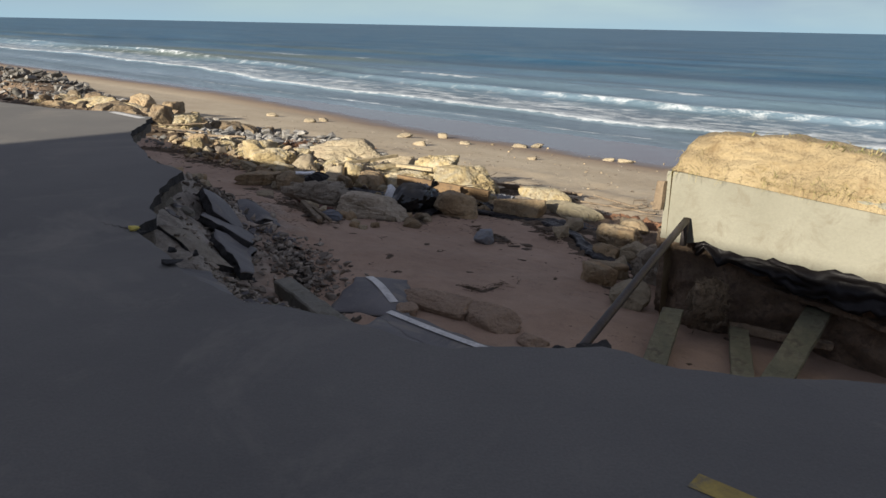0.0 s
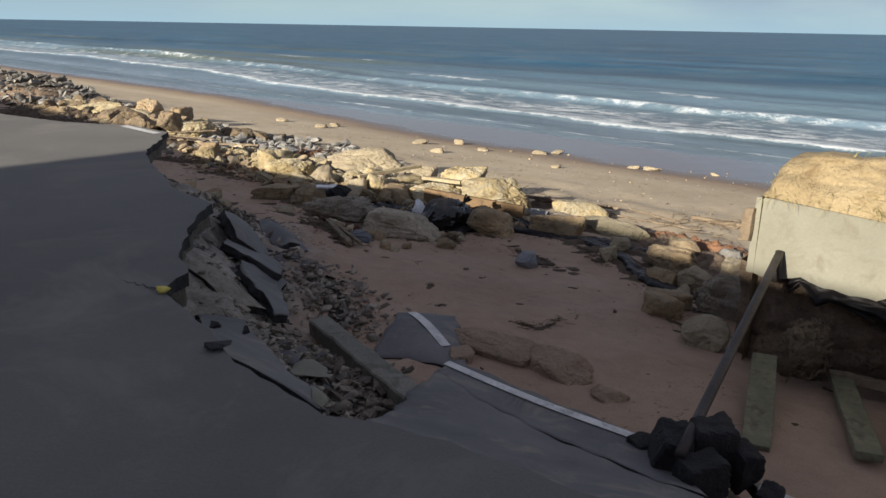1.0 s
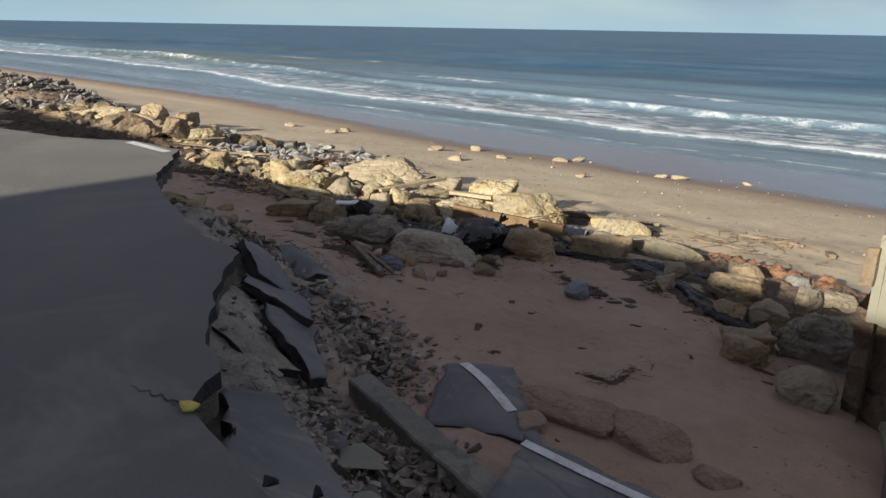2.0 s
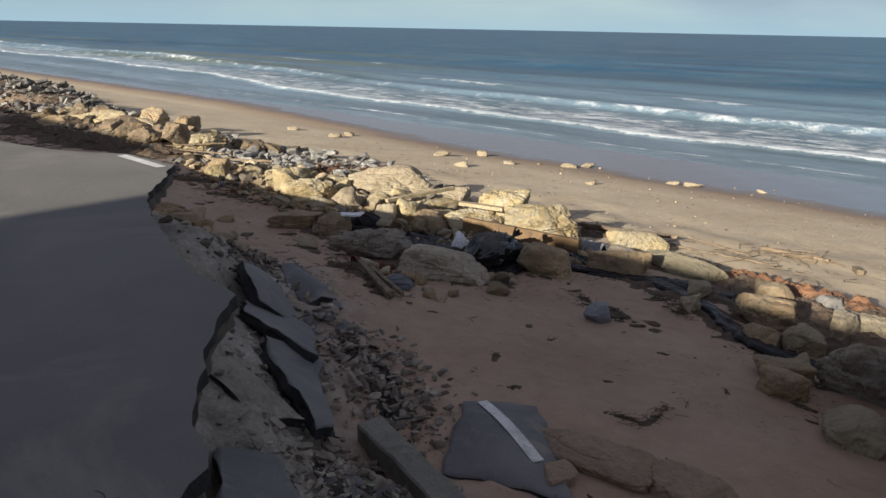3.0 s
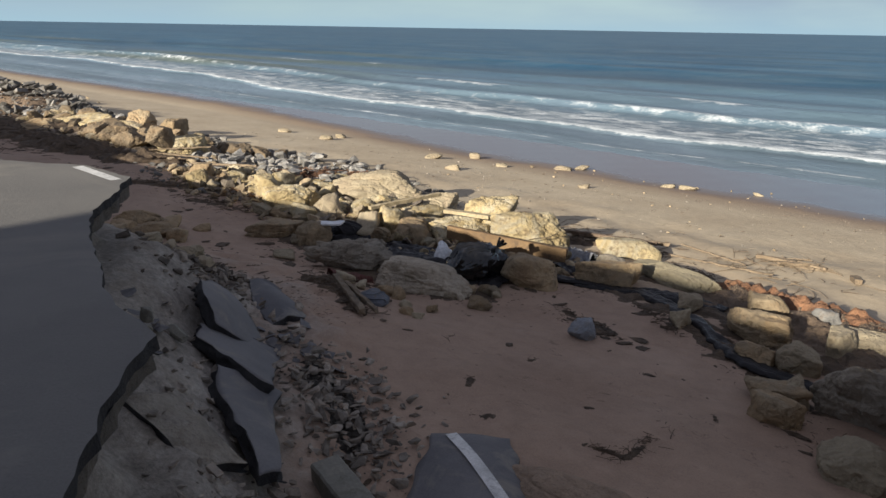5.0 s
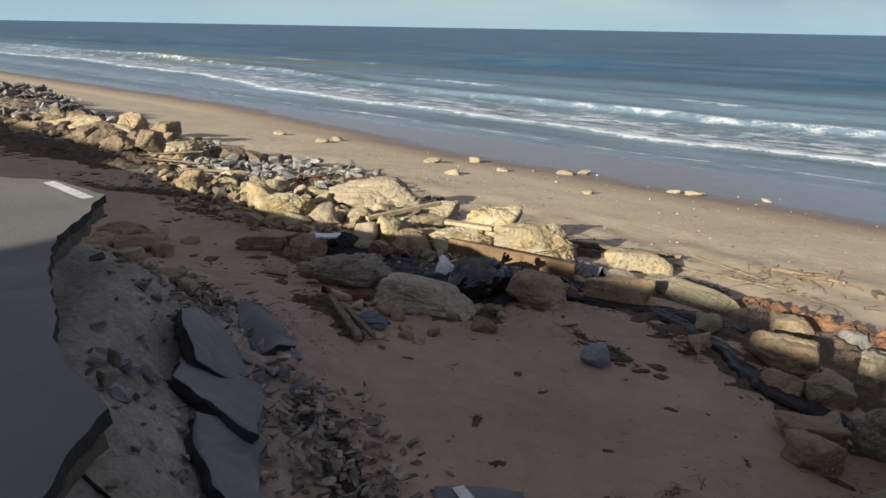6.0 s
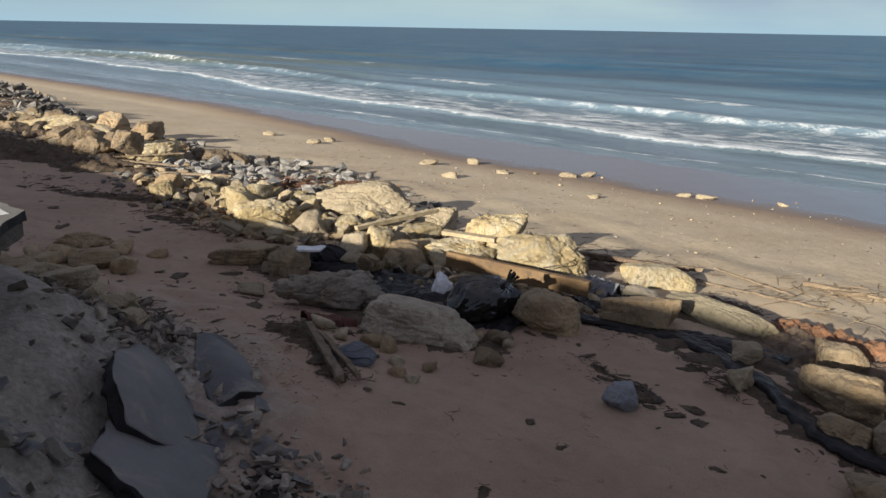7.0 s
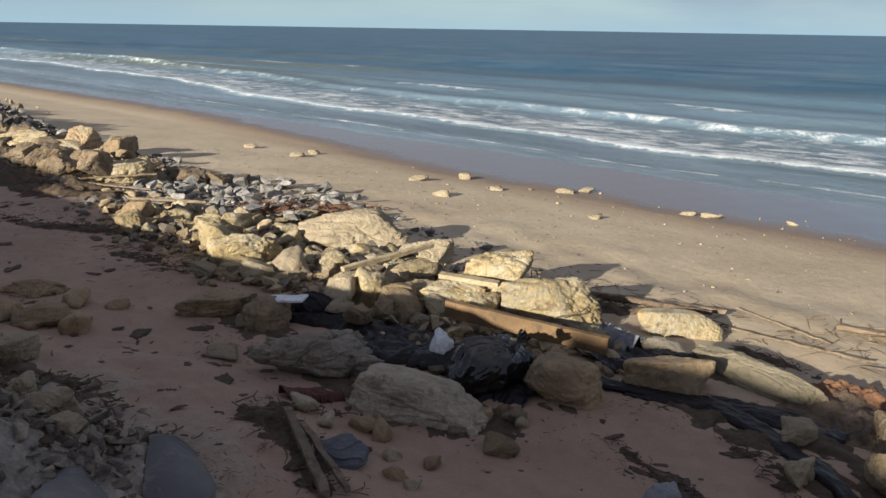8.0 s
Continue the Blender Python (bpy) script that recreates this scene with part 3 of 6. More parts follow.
for k, (x, y, w, d, h, turn, mat) in enumerate((
        (-5.0, 20.7, 1.5, 0.9, 0.36, 8, BROWN_ROCK), (-3.9, 20.0, 0.9, 0.7, 0.5, 50, BROWN_ROCK), (-7.4, 19.3, 1.0, 0.6, 0.3, 8, BROWN_ROCK), (-8.15, 19.5, 0.7, 0.5, 0.3, 0, BROWN_ROCK),
        (-8.5, 21.0, 1.2, 0.7, 0.28, 0, BROWN_ROCK), (4.5, 15.3, 1.2, 0.8, 0.55, -40, BROWN_ROCK), (3.25, 15.6, 0.45, 0.35, 0.32, 20, PALE_ROCK),
        (3.7, 16.6, 0.5, 0.35, 0.35, 0, PALE_ROCK), (4.6, 14.1, 0.66, 0.5, 0.42, -20, PALE_ROCK), (4.0, 14.3, 0.62, 0.45, 0.3, -40, BROWN_ROCK),
        (3.75, 12.9, 0.85, 0.6, 0.33, -20, BROWN_ROCK))):
    boulder(x, y, w, d, h, turn, mat, "brown weathered boulder sunk in the sand", 160 + k)
for k, (x, y, w, d, h, turn, mat) in enumerate((
        (4.0, 12.8, 0.45, 0.35, 0.42, 60, PALE_ROCK), (6.2, 16.3, 0.5, 0.4, 0.3, 0, GREY_STONE), (5.6, 14.8, 0.7, 0.5, 0.42, 30, PALE_ROCK),
        (4.75, 12.4, 1.4, 1.0, 0.8, -20, FLUTED_ROCK), (3.65, 10.8, 0.75, 0.6, 0.42, -30, PALE_ROCK), (6.2, 15.1, 1.0, 0.6, 0.3, -30, PALE_ROCK),
        (3.45, 12.15, 0.65, 0.5, 0.4, 10, BROWN_ROCK), (1.44, 14.9, 0.46, 0.38, 0.3, 15, BLUE_STONE), (5.2, 16.6, 0.8, 0.6, 0.5, -30, BROWN_ROCK))):
    boulder(x, y, w, d, h, turn, mat, "weathered stone lying in the sand", 190 + k)
for k, (x, y, w, d, h, turn) in enumerate((
        (-11.7, 33.0, 2.1, 1.5, 1.2, 10), (-18.9, 39.3, 3.0, 1.6, 1.15, -5), (-16.4, 39.9, 1.9, 1.5, 1.6, 100), (-14.7, 39.5, 1.7, 1.3, 1.3, 80),
        (-15.1, 34.8, 1.0, 0.8, 0.9, 10), (-12.6, 36.6, 1.5, 1.1, 0.55, 40), (-20.5, 38.4, 1.7, 1.2, 0.8, 0), (-13.8, 35.6, 1.2, 1.0, 0.7, 60))):
    boulder(x, y, w * 1.08, d * 1.1, h * 0.75, turn, COQUINA if k < 2 else BROWN_ROCK, "large brown boulder in a heap by the road", 220 + k)

# small pieces share a few meshes
def chip_bm(seed, w, d, h):
    """A small sharp-edged fragment: the hull of a few points in a box."""
    r = random.Random(seed)
    bm = bmesh.new()
    for _ in range(r.randint(9, 13)):
        p = [r.uniform(-1, 1) for _ in range(3)]
        p[r.randrange(3)] = r.choice((-1, 1))
        bm.verts.new((p[0] * w / 2, p[1] * d / 2, (p[2] + 1) * h / 2))
    out = bmesh.ops.convex_hull(bm, input=bm.verts)
    bmesh.ops.delete(bm, geom=[v for v in out["geom_interior"] if isinstance(v, bmesh.types.BMVert)], context="VERTS")
    bmesh.ops.recalc_face_normals(bm, faces=bm.faces)
    return bm


GRIT = [mesh_of("stone", chip_bm(380 + k, 1.0, 0.5 + 0.1 * (k % 4), 0.3 + 0.12 * (k % 3)), GREY_STONE, smooth=False) for k in range(14)]
CHIPS = [mesh_of("stone", chip_bm(300 + k, 1.0, 0.5 + 0.12 * (k % 4), 0.25 + 0.15 * (k % 3)), GREY_STONE, smooth=False) for k in range(14)]
YELLOW_CHIPS = [mesh_of("stone", rock_bm(330 + k, 1.0, 0.55 + 0.08 * k, 0.4 + 0.06 * k, 3, 7, 0.12, 0, 24.0), COQUINA, crease=0.5) for k in range(5)]
rng = random.Random(11)


def scatter(count, place, sizes, meshes, name, label, category, group, lift=0.3):
    for _ in range(count):
        s, n = place()
        x, y = world_xy(s, n)
        k = rng.uniform(*sizes)
        me = rng.choice(meshes)
        ob = new(name, me)
        ob.matrix_world = pose(x, y, ground_at(x, y) - 0.12 * k + rng.uniform(0, lift) * k, rng.uniform(-25, 25), rng.uniform(-25, 25), rng.uniform(0, 360)) @ Matrix.Diagonal((k, k * rng.uniform(0.7, 1.1), k * rng.uniform(0.7, 1.1), 1))
        tagged(ob, label, category, group)


def in_patch(s0, s1, n0, n1):
    def place():
        while True:
            a, b = rng.uniform(-1, 1), rng.uniform(-1, 1)
            if a * a + b * b < 1:
                return (s0 + s1) / 2 + a * (s1 - s0) / 2, (n0 + n1) / 2 + b * (n1 - n0) / 2
    return place


scatter(250, in_patch(-31, -20.5, 15.3, 22.0), (0.25, 0.62), CHIPS, "stone", "angular grey rubble stone in a heap", "stone", "grey rubble", 0.5)
scatter(60, in_patch(-27, -15, 13.6, 18), (0.3, 0.8), YELLOW_CHIPS, "stone", "yellowish broken coquina rubble stone", "stone", "yellow rubble", 0.2)
scatter(30, in_patch(-16, -11.5, 13.6, 17.2), (0.25, 0.6), YELLOW_CHIPS, "stone", "yellowish broken coquina rubble stone", "stone", "yellow rubble", 0.2)


def stuff_of(name, count, place, sizes, meshes, mat, label, category, lift=0.3, smooth=False, squash=1.0, tilt=0.5, sink=0.15, over=None):
    """Many small pieces in one mesh, laid on the ground or on a heap over it."""
    shapes = []
    for me in meshes:
        co = np.empty(len(me.vertices) * 3)
        me.vertices.foreach_get("co", co)
        shapes.append((co.reshape(-1, 3), [tuple(p.vertices) for p in me.polygons]))
    spots = [place() for _ in range(count)]
    hs = ground_height([p[0] for p in spots], [p[1] for p in spots])
    if over:
        hs = hs + np.array([over(*p) for p in spots])
    allco, faces, base = [], [], 0
    for (s, n), h in zip(spots, hs):
        co, fs = rng.choice(shapes)
        k = sizes[0] + (sizes[1] - sizes[0]) * rng.random() ** 2.6
        m = np.array(Euler((rng.uniform(-tilt, tilt), rng.uniform(-tilt, tilt), rng.uniform(0, 6.3))).to_matrix())
        x, y = world_xy(s, n)
        p = (co * (k, k * rng.uniform(0.6, 1.1), k * squash * rng.uniform(0.6, 1.1))) @ m.T + (x, y, h - sink * k + rng.uniform(0, lift) * k)
        allco.append(p)
        faces += [tuple(v + base for v in f) for f in fs]
        base += len(co)
    me = bpy.data.meshes.new(name)
    me.from_pydata(np.concatenate(allco).tolist(), [], faces)
    me.materials.append(mat)
    if smooth:
        me.shade_smooth()
    return tagged(new(name, me), label, category, kind="stuff")


def line_patch(pts, spread):
    """Places along a line in x, y with a spread."""
    def place():
        k = rng.randrange(len(pts) - 1)
        f = rng.random()
        x, y = (pts[k][i] + (pts[k + 1][i] - pts[k][i]) * f + rng.gauss(0, spread) for i in (0, 1))
        return along(x, y)
    return place


GREY_LOOSE = surface("grey_gravel", (0.115, 0.098, 0.08), (0.33, 0.288, 0.238), (0.2, 0.145, 0.095), 5.0, 22, 0.9, 0.6, 0.015, island=0.45)
RUBBLE = surface("brown_rubble", (0.08, 0.062, 0.048), (0.28, 0.238, 0.19), (0.1, 0.07, 0.045), 5.0, 22, 0.95, 0.6, 0.015, island=0.5)
FAR_STONE = surface("far_grey_stone", (0.1, 0.096, 0.09), (0.29, 0.277, 0.255), (0.16, 0.13, 0.095), 2.5, 22, 0.9, 0.6, 0.015, spec=0.3, island=0.55)
PALE_LOOSE = surface("crushed_base", (0.22, 0.19, 0.155), (0.42, 0.375, 0.31), (0.2, 0.16, 0.11), 5.0, 22, 0.95, 0.6, 0.015, island=0.35)
TAN_LOOSE = surface("tan_gravel", (0.22, 0.165, 0.1), (0.44, 0.35, 0.225), (0.15, 0.11, 0.07), 3.0, 22, 0.95, 0.6, 0.015, island=0.4)


def far_heap(s, n):
    """The height of the long grey heap above the sand."""
    return 1.35 * math.exp(-((n - 18.6) / 2.4) ** 4) * max(0.0, min(1.0, (-s - 42) / 6, (s + 96) / 8)) * (0.85 + 0.2 * math.sin(s * 0.7) + 0.12 * math.sin(s * 1.9))


hs_, hn_ = np.linspace(-98, -41, 115), np.linspace(14.5, 22.7, 34)
heap_mesh = grid_mesh(hs_, hn_, np.array([[far_heap(a, b) - 0.12 for b in hn_] for a in hs_]) + ground_height(*np.meshgrid(hs_, hn_, indexing="ij")))
heap_mesh.materials.append(SOIL)
tagged(new("rubble_core", heap_mesh), "dark soil and grit inside the grey rubble heap", "soil", kind="stuff").matrix_world = SHORE
stuff_of("far_rubble", 2600, in_patch(-97, -38, 14.8, 22.2), (0.2, 0.75), CHIPS, FAR_STONE, "angular grey rubble heap along the far beach", "rubble", 0.4, over=far_heap)
stuff_of("far_rubble", 500, in_patch(-44, -30, 17.5, 21.5), (0.15, 0.6), CHIPS, FAR_STONE, "grey rubble behind the brown boulders", "rubble", 0.3)
stuff_of("far_rubble", 160, in_patch(-150, -60, 22.5, 29.5), (0.2, 0.8), YELLOW_CHIPS, TAN_LOOSE, "brown stones and wrack strewn along the far beach", "rubble", 0.2, True)
stuff_of("far_rubble", 500, in_patch(-44, -27, 14.6, 18.6), (0.15, 0.6), YELLOW_CHIPS, TAN_LOOSE, "tan and brown rubble in a jumbled heap", "rubble", 0.4, True)
stuff_of("ridge_rubble", 900, in_patch(-33, -14, 13.2, 21.5), (0.08, 0.4), CHIPS, GREY_STONE, "small grey rubble between the boulders", "rubble", 0.3)
stuff_of("ridge_gravel", 900, in_patch(-28, -10.5, 12.8, 18.5), (0.06, 0.35), YELLOW_CHIPS, TAN_LOOSE, "small tan rubble between the boulders", "rubble", 0.3, True)
stuff_of("ridge_rubble", 900, in_patch(-28, -11.5, 13.4, 17.8), (0.08, 0.5), CHIPS, TAN_LOOSE, "sharp tan stone fragments between the boulders", "rubble", 0.5)
stuff_of("ridge_rubble", 420, in_patch(-27, -11.5, 13.6, 17.2), (0.1, 0.5), CHIPS, RUBBLE, "dark brown stone and bark fragments between the boulders", "rubble", 0.6)
stuff_of("ridge_rubble", 500, in_patch(-44, -27, 14.4, 18.4), (0.1, 0.6), CHIPS, RUBBLE, "dark brown stone fragments in the far heap", "rubble", 0.5)
stuff_of("bank_gravel", 900, line_patch([(-2.85, 12.8), (-2.2, 11.9), (-1.8, 11.0), (-1.6, 10.4)], 0.36), (0.008, 0.19), GRIT, GREY_LOOSE, "grey stone chips spilled at the foot of the bank", "rubble", 0.8)
stuff_of("bank_gravel", 1500, line_patch([(-2.3, 8.9), (-1.85, 8.0), (-1.4, 6.9), (-1.1, 5.9)], 0.26), (0.006, 0.12), GRIT, PALE_LOOSE, "pale crushed road base below the road edge", "rubble", 0.5)
stuff_of("bank_gravel", 1300, line_patch([(-1.9, 9.3), (-1.35, 8.4), (-0.85, 7.0), (-0.7, 6.0)], 0.3), (0.008, 0.2), GRIT, RUBBLE, "broken grey stone chips below the road edge", "rubble", 0.6)
stuff_of("bank_gravel", 420, line_patch([(-5.0, 15.2), (-4.3, 13.6), (-3.9, 12.0), (-3.0, 10.0), (-2.3, 8.6)], 0.34), (0.012, 0.16), GRIT, GREY_LOOSE, "loose stone chips on the washed-out bank", "rubble", 0.4)
stuff_of("bank_gravel", 700, line_patch([(-6.6, 15.9), (-5.6, 15.3), (-5.0, 14.7), (-4.4, 14.2), (-3.9, 13.9)], 0.36), (0.012, 0.24), GRIT, RUBBLE, "loose broken stone and weed at the foot of the bank", "rubble", 0.5)
stuff_of("pebbles", 110, in_patch(-26, 2, 21, 34), (0.04, 0.2), YELLOW_CHIPS, TAN_LOOSE, "small pale stones strewn over the open beach", "pebbles", 0.1, True)
for k, (x, y, w, d, h, turn) in enumerate(((-7.9, 44.3, 0.8, 0.5, 0.3, 0), (-7.3, 45.9, 0.7, 0.5, 0.3, 30), (-1.7, 38.7, 0.9, 0.5, 0.3, 10), (0.36, 40.2, 0.55, 0.5, 0.35, 0),
                                          (-0.76, 35.0, 0.75, 0.5, 0.3, -20), (1.57, 37.4, 0.6, 0.4, 0.2, 0), (4.5, 38.0, 0.9, 0.5, 0.25, -15), (5.5, 38.4, 0.7, 0.5, 0.3, 20),
                                          (4.5, 32.2, 0.5, 0.3, 0.2, 0), (8.5, 34.4, 0.6, 0.4, 0.2, 0), (9.3, 34.1, 0.8, 0.5, 0.25, -10), (12.0, 33.4, 0.4, 0.3, 0.15, 0), (-10.8, 46.9, 0.8, 0.5, 0.3, 0))):
    boulder(x, y, w, d, h * 0.8, turn, PALE_ROCK, "pale yellow stone lying on the open beach", 500 + k, detail=3)


# ---------------------------------------------------------------- fallen road slabs
def grid_slab(corner, nu, nv, height, thick, seed, clean=()):
    """A sheet bent over corner(u, v) -> x, y and height(u, v), given thickness, with ragged rims."""
    bm = bmesh.new()
    top, low = {}, {}
    for i in range(nu + 1):
        for j in range(nv + 1):
            u, v = i / nu, j / nv
            x, y = corner(u, v)
            if i in (0, nu) or (j in (0, nv) and (0, j // nv) not in clean):
                x += 0.09 * wobble(x, y, 2.6, seed)
                y += 0.09 * wobble(x, y, 2.6, seed + 7)
            z = height(u, v) + 0.012 * wobble(x, y, 1.5, seed)
            top[i, j] = bm.verts.new((x, y, z))
            low[i, j] = bm.verts.new((x, y, z - thick))
    for i in range(nu):
        for j in range(nv):
            bm.faces.new((top[i, j], top[i + 1, j], top[i + 1, j + 1], top[i, j + 1])).material_index = 0
            bm.faces.new((low[i, j], low[i, j + 1], low[i + 1, j + 1], low[i + 1, j])).material_index = 1
    rim = [(i, 0) for i in range(nu)] + [(nu, j) for j in range(nv)] + [(i, nv) for i in range(nu, 0, -1)] + [(0, j) for j in range(nv, 0, -1)]
    for a, b in zip(rim, rim[1:] + rim[:1]):
        f = bm.faces.new((top[a], low[a], low[b], top[b]))
        f.material_index, f.smooth = 1, False
    bmesh.ops.recalc_face_normals(bm, faces=bm.faces)
    return bm


LIP = [(-0.8, 4.03), (0.55, 3.28), (1.4, 3.3), (2.87, 2.9), (4.2, 1.75), (6.1, 0.35)]
OUT = [(-0.17, 8.74), (0.8, 7.88), (1.78, 7.02), (2.75, 6.16), (4.26, 4.84), (6.5, 2.86)]


def on_line(pts, u):
    k = min(int(u * (len(pts) - 1)), len(pts) - 2)
    f = u * (len(pts) - 1) - k
    return Vector(pts[k]).lerp(Vector(pts[k + 1]), f)


def hang(u, v):
    p = on_line(LIP, u).lerp(on_line(OUT, u), v)
    return p.x - 0.25 * math.sin(math.pi * v) * max(0.0, 1 - 3 * u) ** 2, p.y


def hang_z(u, v):
    return -0.02 - 1.87 * (1 - (1 - min(v, 1.0)) ** 1.7) - 0.03 * math.sin(u * 9)


def cracked(u):
    return 0.89 - 0.58 * u + 0.008 * math.sin(u * 50) + 0.005 * math.sin(u * 131)


def gap(u):
    return 0.0005 + 0.012 * min(1.0, max(0.0, (u - 0.05) * 5)) * (0.8 + 0.4 * math.sin(u * 63))


END = 0.43                                    # where the slab breaks off beside the post
fallen = holder("fallen_road_slab", "collapsed asphalt road slab hanging from the road edge", "asphalt slab")
part("slab", grid_slab(lambda u, v: hang(u * END, v * cracked(u * END)), 50, 30, lambda u, v: hang_z(u * END, v * cracked(u * END)), 0.12, 1.0, ((0, 1),)), (ASPHALT_SLAB, ASPHALT_EDGE), fallen)
part("slab", grid_slab(lambda u, v: hang(u * END, cracked(u * END) + gap(u * END) + v * (1 - gap(u * END) - cracked(u * END))), 50, 8, lambda u, v: hang_z(u * END, cracked(u * END) + v * (1 - cracked(u * END))) - 0.01, 0.12, 1.0, ((0, 0),)), (ASPHALT_SLAB, ASPHALT_EDGE), fallen)


def painted(path_xy, height, width, name, parent):
    bm = bmesh.new()
    rows = []
    for k, (a, b) in enumerate(zip(path_xy, path_xy[1:] + path_xy[-1:])):
        d = (Vector(b) - Vector(a)) if a != b else d
        side = Vector((-d.y, d.x)).normalized() * width / 2
        rows.append([bm.verts.new((a[0] + o * side.x, a[1] + o * side.y, height(k))) for o in (-1, 1)])
    for a, b in zip(rows, rows[1:]):
        bm.faces.new((a[0], b[0], b[1], a[1]))
    bmesh.ops.recalc_face_normals(bm, faces=bm.faces)
    return part(name, bm, WHITE_PAINT, parent, "white painted edge line")


part("slab", grid_slab(lambda u, v: hang(0.54 + 0.16 * u, v * 0.99), 30, 26, lambda u, v: hang_z(0.54 + 0.16 * u, v * 0.99) - 0.04, 0.12, 6.0), (ASPHALT_SLAB, ASPHALT_EDGE), fallen)
us = [0.55 + 0.14 * k / 40 for k in range(41)]
painted([hang(u, 0.955) for u in us], lambda k: hang_z(us[k], 0.955) - 0.024, 0.11, "edge_line", fallen)
us = [0.004 + 0.4 * k / 60 for k in range(61)]
painted([hang(u, 0.955) for u in us], lambda k: hang_z(us[k], 0.955) + 0.012, 0.11, "edge_line", fallen)


def plate(outline, thick, label, name, at, mats=(ASPHALT_SLAB, ASPHALT_EDGE), bend=0.0, seed=1.0, line=None):
    """A broken plate in its own plane, outline in metres, bent upwards along its length, set at a pose."""
    pts = rough_edge([tuple(p) for p in outline] + [tuple(outline[0])], 0.09, 0.035, seed)[:-1]
    bm = slab_from(pts, lambda x, y: 0.0, thick, seed)
    if bend:
        bmesh.ops.subdivide_edges(bm, edges=[e for e in bm.edges if e.calc_length() > 0.25], cuts=2, use_grid_fill=False)
        for v in bm.verts:
            v.co.z += bend * v.co.x * v.co.x
    ob = thing(name, bm, mats, label, "asphalt slab", "broken road slabs", at=at, smooth=False)
    if line:
        bm = bmesh.new()
        rows = []
        for k in range(9):
            f = k / 8
            x, y = line[0] + (line[2] - line[0]) * f, line[1] + (line[3] - line[1]) * f
            rows.append([bm.verts.new((x, y + o * 0.07, 0.005 + bend * x * x)) for o in (-1, 1)])
        for a, b in zip(rows, rows[1:]):
            bm.faces.new((a[0], b[0], b[1], a[1]))
        bmesh.ops.recalc_face_normals(bm, faces=bm.faces)
        part("edge_line", bm, WHITE_PAINT, ob, "white painted edge line")
    return ob


def slab4(a, b, c, d, name, label, bulge=0.0, thick=0.12, seed=1.0, curl=0.0, mat=None):
    """A broken slab spread between four corners, domed by bulge and curled up along the edge a-b."""
    a, b, c, d = (Vector(p) for p in (a, b, c, d))

    def at(u, v):
        return a.lerp(d, u).lerp(b.lerp(c, u), v)

    def high(u, v):
        return at(u, v).z + bulge * 16 * u * (1 - u) * v * (1 - v) + curl * (1 - u) ** 3
    bm = grid_slab(lambda u, v: at(u, v).xy, 22, 22, high, thick, seed)
    ob = thing(name, bm, (mat or ASPHALT_SLAB, ASPHALT_EDGE), label, "asphalt slab", "broken road slabs")
    return ob, lambda u, v: (*at(u, v).xy, high(u, v))


def laid(x, y, up=0.1):
    return (x, y, ground_at(x, y) + up)


tipped, over = slab4(laid(-1.2, 9.6, 0.03), laid(-0.95, 11.0, 0.06), laid(-0.1, 11.0, 0.03), laid(0.05, 9.0, 0.08), "tipped_slab", "tipped asphalt slab with a white line, half in sand", 0.12, 0.06, 3.0)
spots = [over(0.25 + 0.55 * k / 8, 0.97 - 0.7 * k / 8) for k in range(9)]
painted([(p[0], p[1]) for p in spots], lambda k: spots[k][2] + 0.018, 0.13, "edge_line", tipped)


def spline(pts, f):
    """A smooth curve through points, f from 0 to 1."""
    k = min(int(f * (len(pts) - 1)), len(pts) - 2)
    t = f * (len(pts) - 1) - k
    p0, p1, p2, p3 = pts[max(k - 1, 0)], pts[k], pts[k + 1], pts[min(k + 2, len(pts) - 1)]
    return 0.5 * (2 * p1 + (p2 - p0) * t + (2 * p0 - 5 * p1 + 4 * p2 - p3) * t * t + (3 * p1 - p0 - 3 * p2 + p3) * t ** 3)


